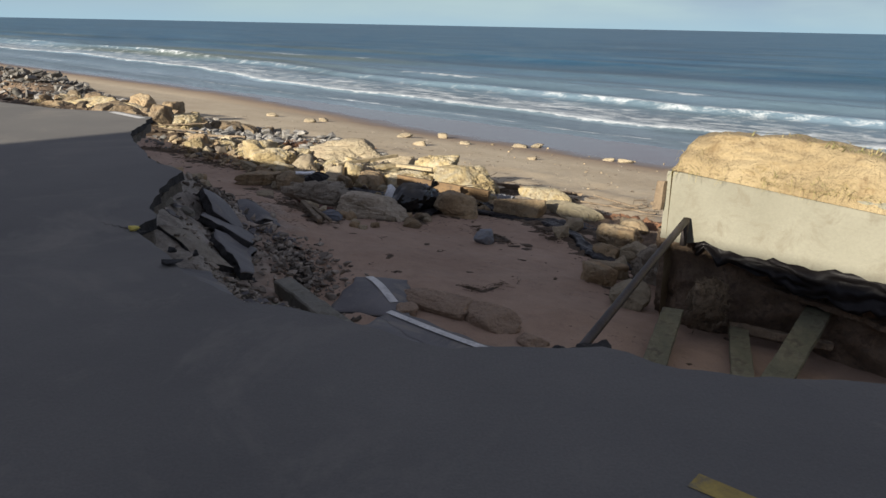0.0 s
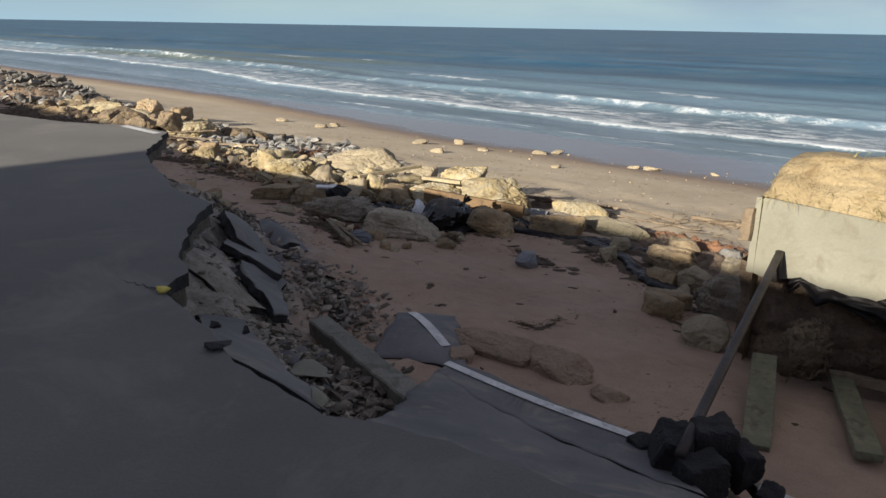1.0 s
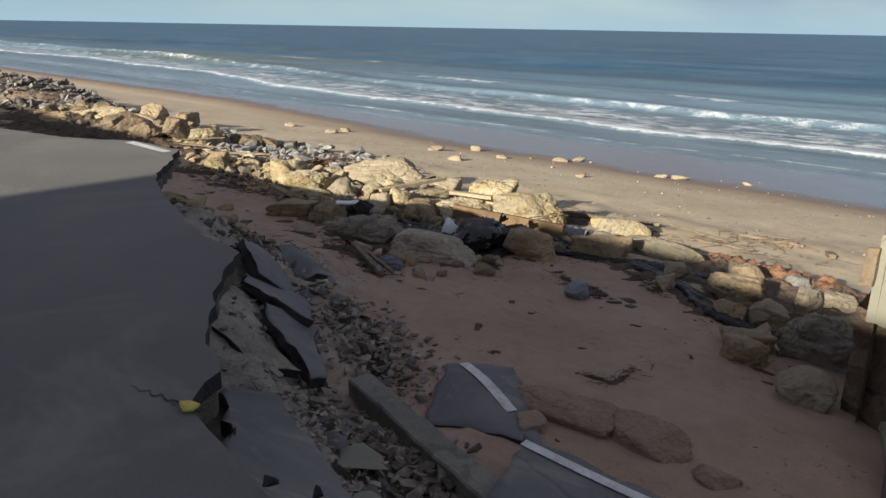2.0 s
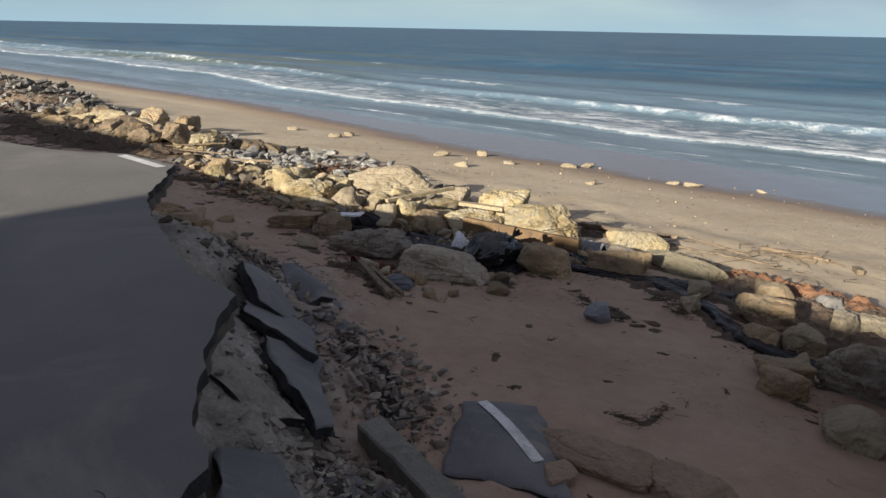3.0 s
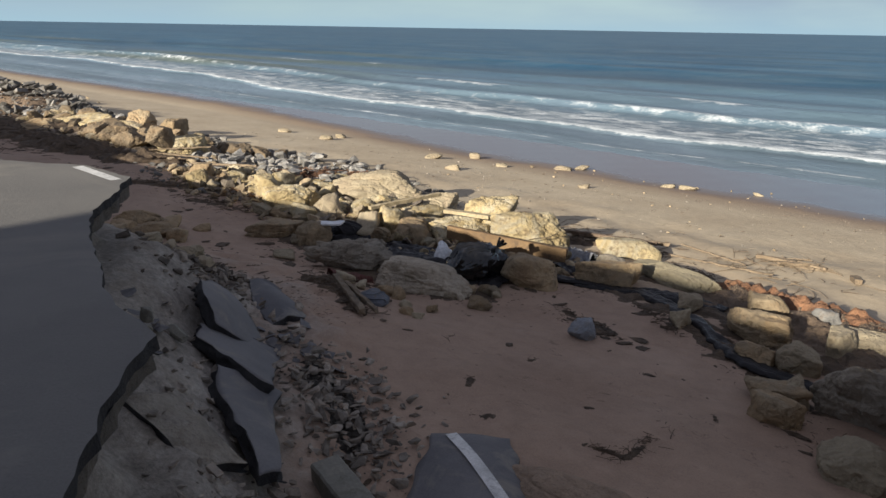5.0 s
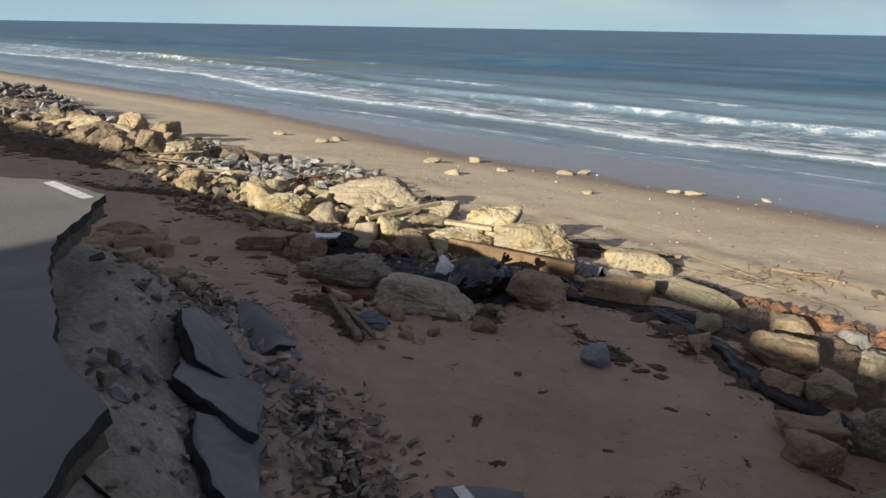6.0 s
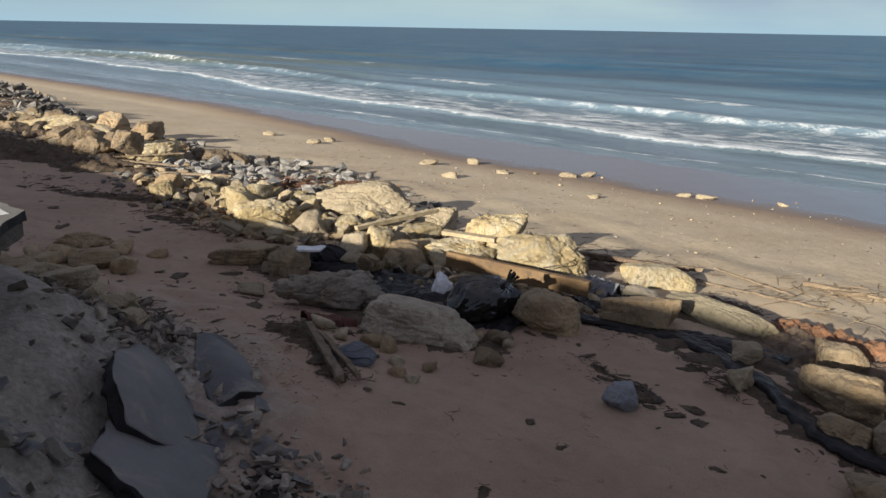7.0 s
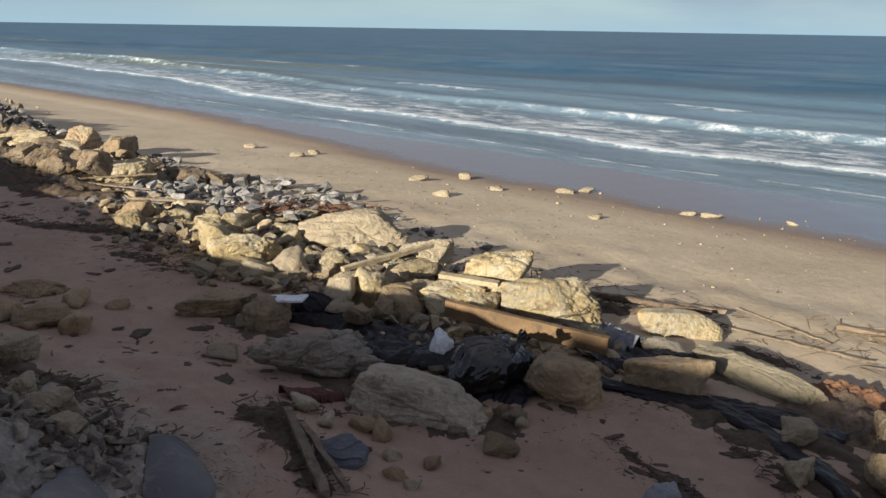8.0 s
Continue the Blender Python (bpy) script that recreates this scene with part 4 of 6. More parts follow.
def curled_slab(rows, thick, label, seed, name="upturned_slab", jag=0.07, mat=None, nu=34, nv=22):
    """A broken road slab through rows of control points, bent as it fell, with a thick ragged rim of three courses."""
    rows = [[Vector(p) for p in row] for row in rows]

    def at(u, v):
        return spline([spline(row, v) for row in rows], u)
    bm = bmesh.new()
    courses = []
    for layer in range(4):
        verts = {}
        for i in range(nu + 1):
            for j in range(nv + 1):
                u, v = i / nu, j / nv
                p = at(u, v)
                n = (at(min(u + 0.02, 1), v) - at(max(u - 0.02, 0), v)).cross(at(u, min(v + 0.02, 1)) - at(u, max(v - 0.02, 0))).normalized()
                n = -n if n.z < 0 else n
                if i in (0, nu) or j in (0, nv):
                    o = Vector((wobble(p.x, p.y, 2.4, seed) + 0.6 * wobble(p.x, p.z, 7, seed + 3), wobble(p.y, p.x, 2.4, seed + 7) + 0.6 * wobble(p.y, p.z, 7, seed + 9), 0.3 * wobble(p.x, p.y, 4, seed + 5)))
                    p = p + o * jag + Vector((wobble(p.x, p.y, 6, seed + layer), wobble(p.y, p.x, 6, seed + 2 * layer), 0)) * (0.035 * layer)
                verts[i, j] = bm.verts.new(p - n * (thick * layer / 3 - 0.008 * wobble(p.x, p.y, 3, seed)))
                if layer in (1, 2) and not (i in (0, nu) or j in (0, nv)):
                    bm.verts.remove(verts.pop((i, j)))
        courses.append(verts)
    top, low = courses[0], courses[3]
    for i in range(nu):
        for j in range(nv):
            bm.faces.new((top[i, j], top[i + 1, j], top[i + 1, j + 1], top[i, j + 1])).material_index = 0
            bm.faces.new((low[i, j], low[i, j + 1], low[i + 1, j + 1], low[i + 1, j])).material_index = 1
    rim = [(i, 0) for i in range(nu)] + [(nu, j) for j in range(nv)] + [(i, nv) for i in range(nu, 0, -1)] + [(0, j) for j in range(nv, 0, -1)]
    for upper, lower in zip(courses, courses[1:]):
        for a, b in zip(rim, rim[1:] + rim[:1]):
            f = bm.faces.new((upper[a], lower[a], lower[b], upper[b]))
            f.material_index, f.smooth = 1, False
    bmesh.ops.recalc_face_normals(bm, faces=bm.faces)
    return thing(name, bm, (mat or ASPHALT_SLAB, ASPHALT_EDGE), label, "asphalt slab", "broken road slabs")


curled_slab((((-4.34, 13.6, -1.5), (-4.32, 13.85, -1.56), (-4.3, 14.1, -1.68), (-4.26, 14.3, -1.84)),
             ((-4.12, 12.95, -1.22), (-3.9, 13.12, -1.4), (-3.75, 13.36, -1.68), (-3.72, 13.66, -2.02)),
             ((-3.88, 12.35, -1.2), (-3.66, 12.45, -1.38), (-3.46, 12.75, -1.74), (-3.36, 13.12, -2.13)),
             ((-3.6, 11.98, -1.44), (-3.36, 12.06, -1.66), (-3.16, 12.34, -2.0), (-3.02, 12.68, -2.3))), 0.17, "upturned curled asphalt blade with a thick dark broken rim", 5.0)
curled_slab((((-3.86, 12.2, -1.5), (-3.55, 12.25, -1.64), (-3.28, 12.5, -1.87), (-2.99, 12.76, -2.18)),
             ((-3.78, 11.8, -1.42), (-3.42, 11.7, -1.55), (-3.12, 11.65, -1.7), (-2.84, 11.65, -1.9)),
             ((-3.68, 11.46, -1.38), (-3.34, 11.22, -1.44), (-3.0, 11.02, -1.52), (-2.66, 10.9, -1.68))), 0.13, "tilted asphalt slab under an upturned blade", 25.0, "tilted_slab")
curled_slab((((-3.28, 10.95, -1.46), (-3.05, 11.05, -1.6), (-2.82, 11.1, -1.74), (-2.6, 11.1, -1.86)),
             ((-3.02, 10.32, -1.46), (-2.89, 10.4, -1.56), (-2.75, 10.46, -1.67), (-2.6, 10.52, -1.8)),
             ((-2.66, 9.72, -1.5), (-2.57, 9.78, -1.57), (-2.48, 9.85, -1.65), (-2.38, 9.92, -1.75)),
             ((-2.32, 9.12, -1.58), (-2.29, 9.2, -1.6), (-2.26, 9.28, -1.63), (-2.23, 9.38, -1.66))), 0.12, "dark asphalt slab sliding down the bank", 9.0, "sliding_slab")
curled_slab((((-3.52, 9.26, -0.94), (-3.42, 9.46, -1.0), (-3.28, 9.7, -1.14)),
             ((-3.16, 9.06, -1.14), (-3.0, 9.28, -1.22), (-2.84, 9.5, -1.36)),
             ((-2.84, 8.9, -1.38), (-2.66, 9.08, -1.45), (-2.5, 9.28, -1.56))), 0.1, "earth-covered asphalt sliver stuck in the bank", 11.0, "slab_sliver", 0.05, LIMEROCK, 24, 14)
curled_slab((((-4.1, 15.05, -1.98), (-3.85, 15.0, -1.95), (-3.45, 14.8, -2.12)),
             ((-3.8, 14.1, -1.9), (-3.5, 14.3, -1.88), (-3.15, 14.3, -2.08)),
             ((-3.3, 13.3, -2.02), (-3.12, 13.55, -1.98), (-2.92, 13.85, -2.14))), 0.12, "asphalt slab lying flat behind an upturned one", 15.0, "back_slab", 0.09)
slab4((-2.95, 8.25, -1.22), (-2.5, 8.2, -1.24), (-1.1, 5.35, -0.68), (-1.98, 5.3, -0.1), "low_slab", "asphalt slab sagging from the broken road edge", 0.0, 0.12, 13.0)
slab4((-1.35, 4.75, -0.5), (-1.2, 5.3, -0.75), (-0.3, 4.7, -0.95), (-0.5, 4.2, -0.55), "low_slab", "asphalt slab sagging from the broken road edge", 0.0, 0.12, 17.0)
# broken pieces of concrete on the bank
for k, (x, y, z, w, d, h, turn) in enumerate(((-3.98, 10.9, -0.95, 0.15, 0.13, 0.15, 20), (-3.9, 10.55, -1.0, 0.18, 0.15, 0.16, 60), (-3.84, 11.3, -1.3, 0.36, 0.13, 0.1, -35), (-1.9, 8.9, -2.02, 0.4, 0.3, 0.1, 40), (-1.75, 7.9, -1.75, 0.5, 0.36, 0.12, 15), (-1.5, 7.0, -1.6, 0.4, 0.34, 0.14, 80))):
    thing("concrete_piece", rock_bm(440 + k, w, d, h, 3, 3, 0.03, 0, 30.0), CONCRETE if k > 2 else KERB, "broken grey concrete piece on the bank", "concrete piece", "concrete pieces on the bank", at=pose(x, y, max(z, ground_at(x, y) - 0.05), 0, 12, turn), crease=0.5)


def bar(a, b, w, h, label, name, category, mat, seed=0, group="", ragged=0.02):
    """A beam from a to b, w wide and h thick, with worn edges."""
    a, b = Vector(a), Vector(b)
    d = b - a
    bm = bmesh.new()
    bmesh.ops.create_cube(bm, size=1)
    bmesh.ops.scale(bm, vec=(d.length, w, h), verts=bm.verts)
    bmesh.ops.bevel(bm, geom=list(bm.edges), offset=min(w, h) * 0.08, segments=1, affect="EDGES")
    bmesh.ops.subdivide_edges(bm, edges=[e for e in bm.edges if e.calc_length() > d.length * 0.6], cuts=max(3, int(d.length / 0.12)))
    for v in bm.verts:
        for k in (1, 2):
            v.co[k] += ragged * noise.noise(v.co * 5 + Vector((seed, seed * 2, k * 9)))
        v.co.x += 2 * ragged * noise.noise(Vector((v.co.y * 9, v.co.z * 9, seed)))
    z = Vector((0, 0, 1))
    x = d.normalized()
    y = z.cross(x).normalized()
    m = Matrix((x, y, x.cross(y))).transposed().to_4x4()
    m.translation = (a + b) / 2
    return thing(name, bm, mat, label, category, group, at=m, smooth=False)


bar((-1.98, 10.0, -2.08), (-0.45, 7.55, -1.96), 0.3, 0.24, "broken concrete kerb beam lying down the bank", "kerb_beam", "concrete beam", KERB, 3)

# ---------------------------------------------------------------- leaning post and broken asphalt at its foot
post = holder("leaning_post", "leaning steel post with its shadow built as a short bar", "post")


def tube(path, radius, sides=10):
    bm = bmesh.new()
    rings = []
    for k, p in enumerate(path):
        p = Vector(p)
        q = Vector(path[min(k + 1, len(path) - 1)]) - Vector(path[max(k - 1, 0)])
        q.normalize()
        u = q.orthogonal().normalized()
        w = q.cross(u)
        r = radius(k) if callable(radius) else radius
        rings.append([bm.verts.new(p + (u * math.cos(6.2832 * j / sides) + w * math.sin(6.2832 * j / sides)) * r) for j in range(sides)])
    for a, b in zip(rings, rings[1:]):
        for j in range(sides):
            bm.faces.new((a[j], a[(j + 1) % sides], b[(j + 1) % sides], b[j]))
    bm.faces.new(list(reversed(rings[0]))), bm.faces.new(rings[-1])
    bmesh.ops.recalc_face_normals(bm, faces=bm.faces)
    return bm


part("shaft", tube([Vector((1.74, 6.1, -1.5)).lerp(Vector((4.1, 9.83, -0.87)), k / 12) for k in range(13)], 0.052), STEEL, post)
# short bar that stands in for the post's shadow down the wall
part("bracket", tube([(4.11, 9.85, -0.84), (4.11, 9.85, -1.0), (4.1, 9.84, -1.26)], 0.05), STEEL, post)
for k, (x, y, w, d, h, turn) in enumerate(((2.08, 6.5, 0.42, 0.4, 0.62, 5), (1.78, 6.5, 0.34, 0.5, 0.52, -10), (2.4, 6.35, 0.22, 0.34, 0.45, 8), (1.95, 6.12, 0.42, 0.3, 0.5, 20), (1.7, 6.88, 0.3, 0.22, 0.2, 25), (2.55, 6.1, 0.24, 0.2, 0.2, 50))):
    thing("asphalt_chunk", rock_bm(400 + k, w, d, h, 4, -2, 0.07, 0, 40.0), ASPHALT_EDGE, "dark broken asphalt chunk standing on edge", "asphalt chunk", "asphalt chunks by the post",
          at=pose(x, y, -1.99, 3, 4 - 3 * k, turn), crease=0.5)

# ---------------------------------------------------------------- seawall remnant with dune on top
WALL_N, WALL_S0, WALL_S1 = 10.2, -3.83, 16.0
seawall = holder("seawall", "undercut concrete seawall cap with a dune on top", "seawall", at=SHORE)
bm = bmesh.new()
K = 200
rows = []
for k in range(K + 1):
    s = WALL_S0 + (WALL_S1 - WALL_S0) * k / K
    zt = -0.2 + 0.02 * wobble(s, 0, 1.1, 3)
    zb = -1.22 + 0.09 * wobble(s, 3, 1.3, 5) + 0.07 * wobble(s, 5, 4, 5) + 0.04 * wobble(s, 6, 11, 5)
    w = 0.02 * wobble(s, 1, 2, 8) + 0.012 * wobble(s, 4, 7, 8)
    rows.append([bm.verts.new(c) for c in ((s, WALL_N + w, zb), (s, WALL_N + w * 0.5, (zt + zb) / 2), (s, WALL_N + w, zt - 0.03), (s, WALL_N + 0.03, zt), (s, WALL_N + 0.45, zt), (s, WALL_N + 0.45, zb + 0.05))])
for a, b in zip(rows, rows[1:]):
    for j in range(6):
        bm.faces.new((a[j], b[j], b[(j + 1) % 6], a[(j + 1) % 6]))
bm.faces.new(rows[0]), bm.faces.new(list(reversed(rows[-1])))
bmesh.ops.recalc_face_normals(bm, faces=bm.faces)
part("cap", bm, CONCRETE, seawall, smooth=False)
# the soil face under the cap
xs, zs = np.linspace(WALL_S0 - 0.15, WALL_S1, 120), np.linspace(-2.9, -1.15, 26)
bm = bmesh.new()
vv = {}
for i, s in enumerate(xs):
    for j, z in enumerate(zs):
        o = 0.35 * wobble(s, z, 0.9, 2) + 0.2 * wobble(s, z, 2.7, 6) + 0.08 * wobble(s, z, 8, 7)
        hollow = 0.25 * min(1.0, max(0.0, (s + 2.9) / 1.1)) * min(1.0, max(0.0, (-1.2 - z) / 0.5))
        vv[i, j] = bm.verts.new((s, WALL_N + 0.3 + hollow + o - 0.15 * (1 - (z + 2.9) / 1.75) ** 2, z))
for i in range(len(xs) - 1):
    for j in range(len(zs) - 1):
        bm.faces.new((vv[i, j], vv[i + 1, j], vv[i + 1, j + 1], vv[i, j + 1]))
back = [[bm.verts.new((xs[i], WALL_N + 2.2, zs[j])) for j in (0, -1)] for i in (0, len(xs) - 1)]
bm.faces.new([vv[0, j] for j in range(len(zs))] + [back[0][1], back[0][0]])
bmesh.ops.recalc_face_normals(bm, faces=bm.faces)
part("soil_face", bm, SOIL, seawall, "dark undercut soil below the cap")

# dune behind and above the cap: an eroded face, a bumpy top that falls to the beach
xs = np.linspace(WALL_S0 + 0.1, WALL_S1, 260)
ns = np.linspace(0, 1, 64)
bm = bmesh.new()
vv = {}


def dune_top(s):
    return 0.36 - 0.05 * min(3.0, max(0.0, s + 2.5)) + 0.15 * wobble(s, 2, 0.8, 4) + 0.09 * wobble(s, 7, 2.6, 4)


for i, s in enumerate(xs):
    end = min(1.0, (s - xs[0]) / 0.16 + 0.25)
    high = dune_top(s) * end - 0.1 * (1 - end)
    drape = min(0.2, 0.06 * (s - WALL_S0))
    for j, f in enumerate(ns):
        if f < 0.4:                               # steep eroded face over the cap
            g = f / 0.4
            n, z = WALL_N - 0.05 + 0.5 * g ** 1.4, -0.16 - drape + (high + 0.16 + drape) * g ** 0.85
            o = 0.24 * wobble(s, z * 1.6, 1.6, 2) + 0.16 * abs(wobble(s, z * 2, 3.8, 5)) + 0.05 * wobble(s, z, 11, 6)
            n += o * min(1.0, g * 3)
        else:
            g = (f - 0.4) / 0.6
            n, z = WALL_N + 0.45 + 5.3 * g, high - 3.6 * g ** 2.2
            z += (0.07 * wobble(s, n, 1.8, 4) + 0.05 * wobble(s, n, 4.7, 9)) * min(1.0, 8 * g)
        vv[i, j] = bm.verts.new((s + 0.05 * wobble(n * 2, z * 3, 2.5, 8), n, z))
for i in range(len(xs) - 1):
    for j in range(len(ns) - 1):
        bm.faces.new((vv[i, j], vv[i + 1, j], vv[i + 1, j + 1], vv[i, j + 1]))
bm.faces.new([vv[0, j] for j in range(len(ns))] + [bm.verts.new((xs[0], WALL_N + 5.5, -3.4)), bm.verts.new((xs[0], WALL_N + 0.12, -3.4))])
bmesh.ops.recalc_face_normals(bm, faces=bm.faces)
thing("dune", bm, DUNE, "cut sandy dune above a concrete seawall", "dune", kind="structure", at=SHORE)


def tufts(count, place, length, mat, name, label, droop=0.6, seed=5, width=0.012):
    """Blades in one mesh."""
    r = random.Random(seed)
    co, faces = [], []
    for _ in range(count):
        x, y, z = place(r)
        a = r.uniform(0, 6.283)
        q = Vector((math.cos(a), math.sin(a), 0))
        ln = length * r.uniform(0.5, 1.3)
        side = Vector((-q.y, q.x, 0)) * width
        base = len(co)
        for k in range(4):
            f = k / 3
            p = Vector((x, y, z)) + q * ln * f * droop + Vector((0, 0, ln * (f - droop * 1.1 * f * f)))
            co.append(tuple(p - side * (1 - f * 0.85))), co.append(tuple(p + side * (1 - f * 0.85)))
        for k in range(3):
            faces.append((base + 2 * k, base + 2 * k + 1, base + 2 * k + 3, base + 2 * k + 2))
    me = bpy.data.meshes.new(name)
    me.from_pydata(co, [], faces)
    me.materials.append(mat)
    return tagged(new(name, me), label, "grass", kind="stuff")


def on_face(r):
    s = r.uniform(WALL_S0 + 0.15, WALL_S1)
    g = r.random() ** 1.8 * (0.35 + 0.6 * max(0.0, wobble(s, 3, 1.3, 8)))
    return (s, WALL_N - 0.03 + 0.42 * g ** 1.4, -0.2 + (dune_top(s) + 0.18) * g ** 0.9)


def on_top(r):
    while True:
        s = WALL_S0 + 0.2 + (WALL_S1 - WALL_S0) * r.random() ** 0.8
        if r.random() < 0.08 + 0.9 * min(1.0, max(0.0, (s + 2.6) / 1.6)):
            break
    g = r.random() ** 1.6
    return (s, WALL_N + 0.4 + 1.6 * g, dune_top(s) - 0.02 - 3.6 * (1.6 * g / 5.5) ** 2.2)


GREEN_GRASS = surface("green_grass", (0.12, 0.13, 0.045), (0.26, 0.25, 0.09), (0.34, 0.28, 0.12), 1.6, 18, 0.9, 0.3, 0.01)
tufts(1500, on_face, 0.22, GRASS, "dune_grass", "dry yellow roots and grass hanging over the wall", 1.2, 5, 0.006).matrix_world = SHORE
tufts(1500, on_top, 0.24, GRASS, "dune_grass", "short dry grass on the dune", 0.75, 6, 0.006).matrix_world = SHORE
tufts(3200, on_top, 0.22, GREEN_GRASS, "dune_grass", "short green creeping plants on the dune", 0.8, 7, 0.009).matrix_world = SHORE
bar((3.76, 10.16, -0.8), (3.8, 10.2, -0.36), 0.13, 0.1, "brown timber stub at the seawall's broken end", "timber_stub", "timber", WOOD, 47, "", 0.02)

# ---------------------------------------------------------------- planks, bags, sheet
PALE_WOOD = surface("bleached_wood", (0.34, 0.27, 0.16), (0.5, 0.41, 0.26), (0.22, 0.17, 0.1), 2.5, 30, 0.85, 0.5, 0.008)
bar((-0.85, 20.1, -2.5), (1.75, 18.9, -2.66), 0.12, 0.3, "long weathered brown plank lying over the boulders", "plank", "plank", PLANK_WOOD, 4, "planks", 0.012)
bar((-2.9, 22.0, -2.45), (-1.1, 23.6, -2.4), 0.12, 0.1, "pale driftwood plank across the boulders", "plank", "plank", PALE_WOOD, 6, "planks", 0.015)
bar((-0.95, 21.3, -2.3), (0.15, 20.9, -2.34), 0.2, 0.09, "pale driftwood board across the boulders", "plank", "plank", PALE_WOOD, 9, "planks", 0.012)
bar((2.5, 22.6, -3.2), (4.9, 21.9, -3.25), 0.12, 0.1, "dark driftwood log behind the boulders", "log", "log", WOOD, 7, "", 0.03)


def bag(x, y, w, d, h, seed, mat, label, name, creases=9):
    """A slumped plastic bag: folds run out from a knot near its top and hang over the sides."""
    bm = bmesh.new()
    bmesh.ops.create_icosphere(bm, subdivisions=6, radius=1)
    o = Vector((seed, seed * 2.3, 0))
    knot = Vector((0.55, -0.35, 0.76)).normalized()
    e1 = knot.orthogonal().normalized()
    e2 = knot.cross(e1)
    for v in bm.verts:
        p = v.co.copy()
        q = p + 0.3 * Vector((noise.noise(p * 1.4 + o), noise.noise(p * 1.4 - o), noise.noise(p * 1.4 + o * 2)))
        a = math.atan2(q.dot(e2), q.dot(e1))
        away = math.acos(max(-1.0, min(1.0, p.dot(knot)))) / math.pi
        fold = (1 - abs(math.sin(a * creases * 0.5 + 2.2 * noise.noise(p * 1.1 + o)))) ** 5
        small = (1 - abs(math.sin(a * creases * 1.3 + 3 * noise.noise(p * 2.0 - o)))) ** 3
        f = 1 + 0.13 * noise.noise(p * 1.2 + o) + math.sin(min(1.0, away * 1.6) * math.pi) * (0.2 * fold + 0.03 * small) - 0.1 * math.exp(-(away / 0.1) ** 2) + 0.22 * math.exp(-(away / 0.045) ** 2) + 0.025 * noise.noise(p * 6 + o)
        z = max(p.z, -0.75)
        spread = 1 + 0.15 * max(0.0, -p.z)
        v.co = Vector((p.x * f * spread * w / 2, p.y * f * spread * d / 2, (z * f + 0.75) / 1.75 * h))
    ob = thing(name, bm, mat, label, "bag", at=pose(x, y, ground_at(x, y) - 0.06, 0, 0, seed * 20))
    if w > 1:
        tie = Vector((knot.x * w / 2, knot.y * d / 2, (knot.z + 0.75) / 1.75 * h))
        neck = bmesh.new()
        rings = []
        for i in range(9):
            rad = (0.15, 0.085, 0.05, 0.045, 0.06, 0.09, 0.12, 0.14, 0.15)[i]
            ring = []
            for j in range(48):
                a = j / 48 * 2 * math.pi
                q = rad * (1 + (0.1 + 0.03 * i) * math.sin(a * 9 + 2 * noise.noise(Vector((i * 0.4, a, seed)))))
                ring.append(neck.verts.new(tie + knot * (-0.1 + 0.036 * i + 0.012 * math.sin(a * 4 + seed) * i / 3) + e1 * math.cos(a) * q + e2 * math.sin(a) * q * 0.55))
            rings.append(ring)
        for a, c in zip(rings, rings[1:]):
            for j in range(48):
                neck.faces.new((a[j], a[(j + 1) % 48], c[(j + 1) % 48], c[j]))
        part("neck", neck, mat, ob, "gathered neck of the bag")
    return ob


bag(-0.25, 18.0, 1.45, 0.95, 0.72, 2, BAG_PLASTIC, "shiny black plastic rubbish bag under a plank", "rubbish_bag")
bag(-0.95, 18.9, 0.5, 0.36, 0.52, 4, WHITE_PLASTIC, "crumpled white plastic sack between boulders", "plastic_sack", 3)

# flat shards of broken road on the bank
SHARDS = [mesh_of("shard", chip_bm(350 + k, 1.0, 0.75, 0.12), ASPHALT_SLAB, smooth=False) for k in range(6)]
for count, line, spread, size in ((26, [(-2.0, 8.9), (-1.5, 8.0), (-1.1, 6.8), (-0.9, 5.9)], 0.25, (0.1, 0.34)), (16, [(-3.3, 12.8), (-2.7, 13.0), (-2.4, 12.2)], 0.25, (0.1, 0.3)),
                                  (10, [(-4.6, 12.2), (-4.1, 11.3), (-3.9, 10.8)], 0.15, (0.1, 0.26))):
    place = line_patch(line, spread)
    for _ in range(count):
        s, n = place()
        x, y = world_xy(s, n)
        k = rng.uniform(*size)
        ob = new("road_shard", rng.choice(SHARDS))
        ob.matrix_world = pose(x, y, ground_at(x, y) + 0.02, rng.uniform(-35, 35), rng.uniform(-35, 35), rng.uniform(0, 360)) @ Matrix.Diagonal((k, k, k * 0.9, 1))
        tagged(ob, "flat broken shard of grey asphalt road", "asphalt shard", "asphalt shards on the bank")


# ---------------------------------------------------------------- more of the ridge: middling stones
r2 = random.Random(23)
STOCK = {m: [mesh_of("boulder", rock_bm(860 + 10 * k + j, 1.0, 0.6 + 0.09 * (j % 4), 0.5 + 0.1 * (j % 3), 5 if j < 4 else 4, 7, 0.11, 0, 26.0), m) for j in range(8)] for k, m in enumerate((COQUINA, PALE_ROCK, BROWN_ROCK))}

CLEAR = [(-0.85, 20.1), (0.0, 19.7), (0.8, 19.3), (1.6, 18.9), (-0.25, 18.2), (-1.0, 18.9), (0.8, 17.7), (-1.3, 17.0), (-2.85, 18.2), (2.6, 18.5), (3.3, 18.5), (4.4, 17.5), (3.66, 21.0),
         (5.2, 18.5), (6.1, 17.8), (7.1, 17.0), (3.5, 16.5), (3.65, 15.4), (3.85, 14.4), (1.25, 21.0)]


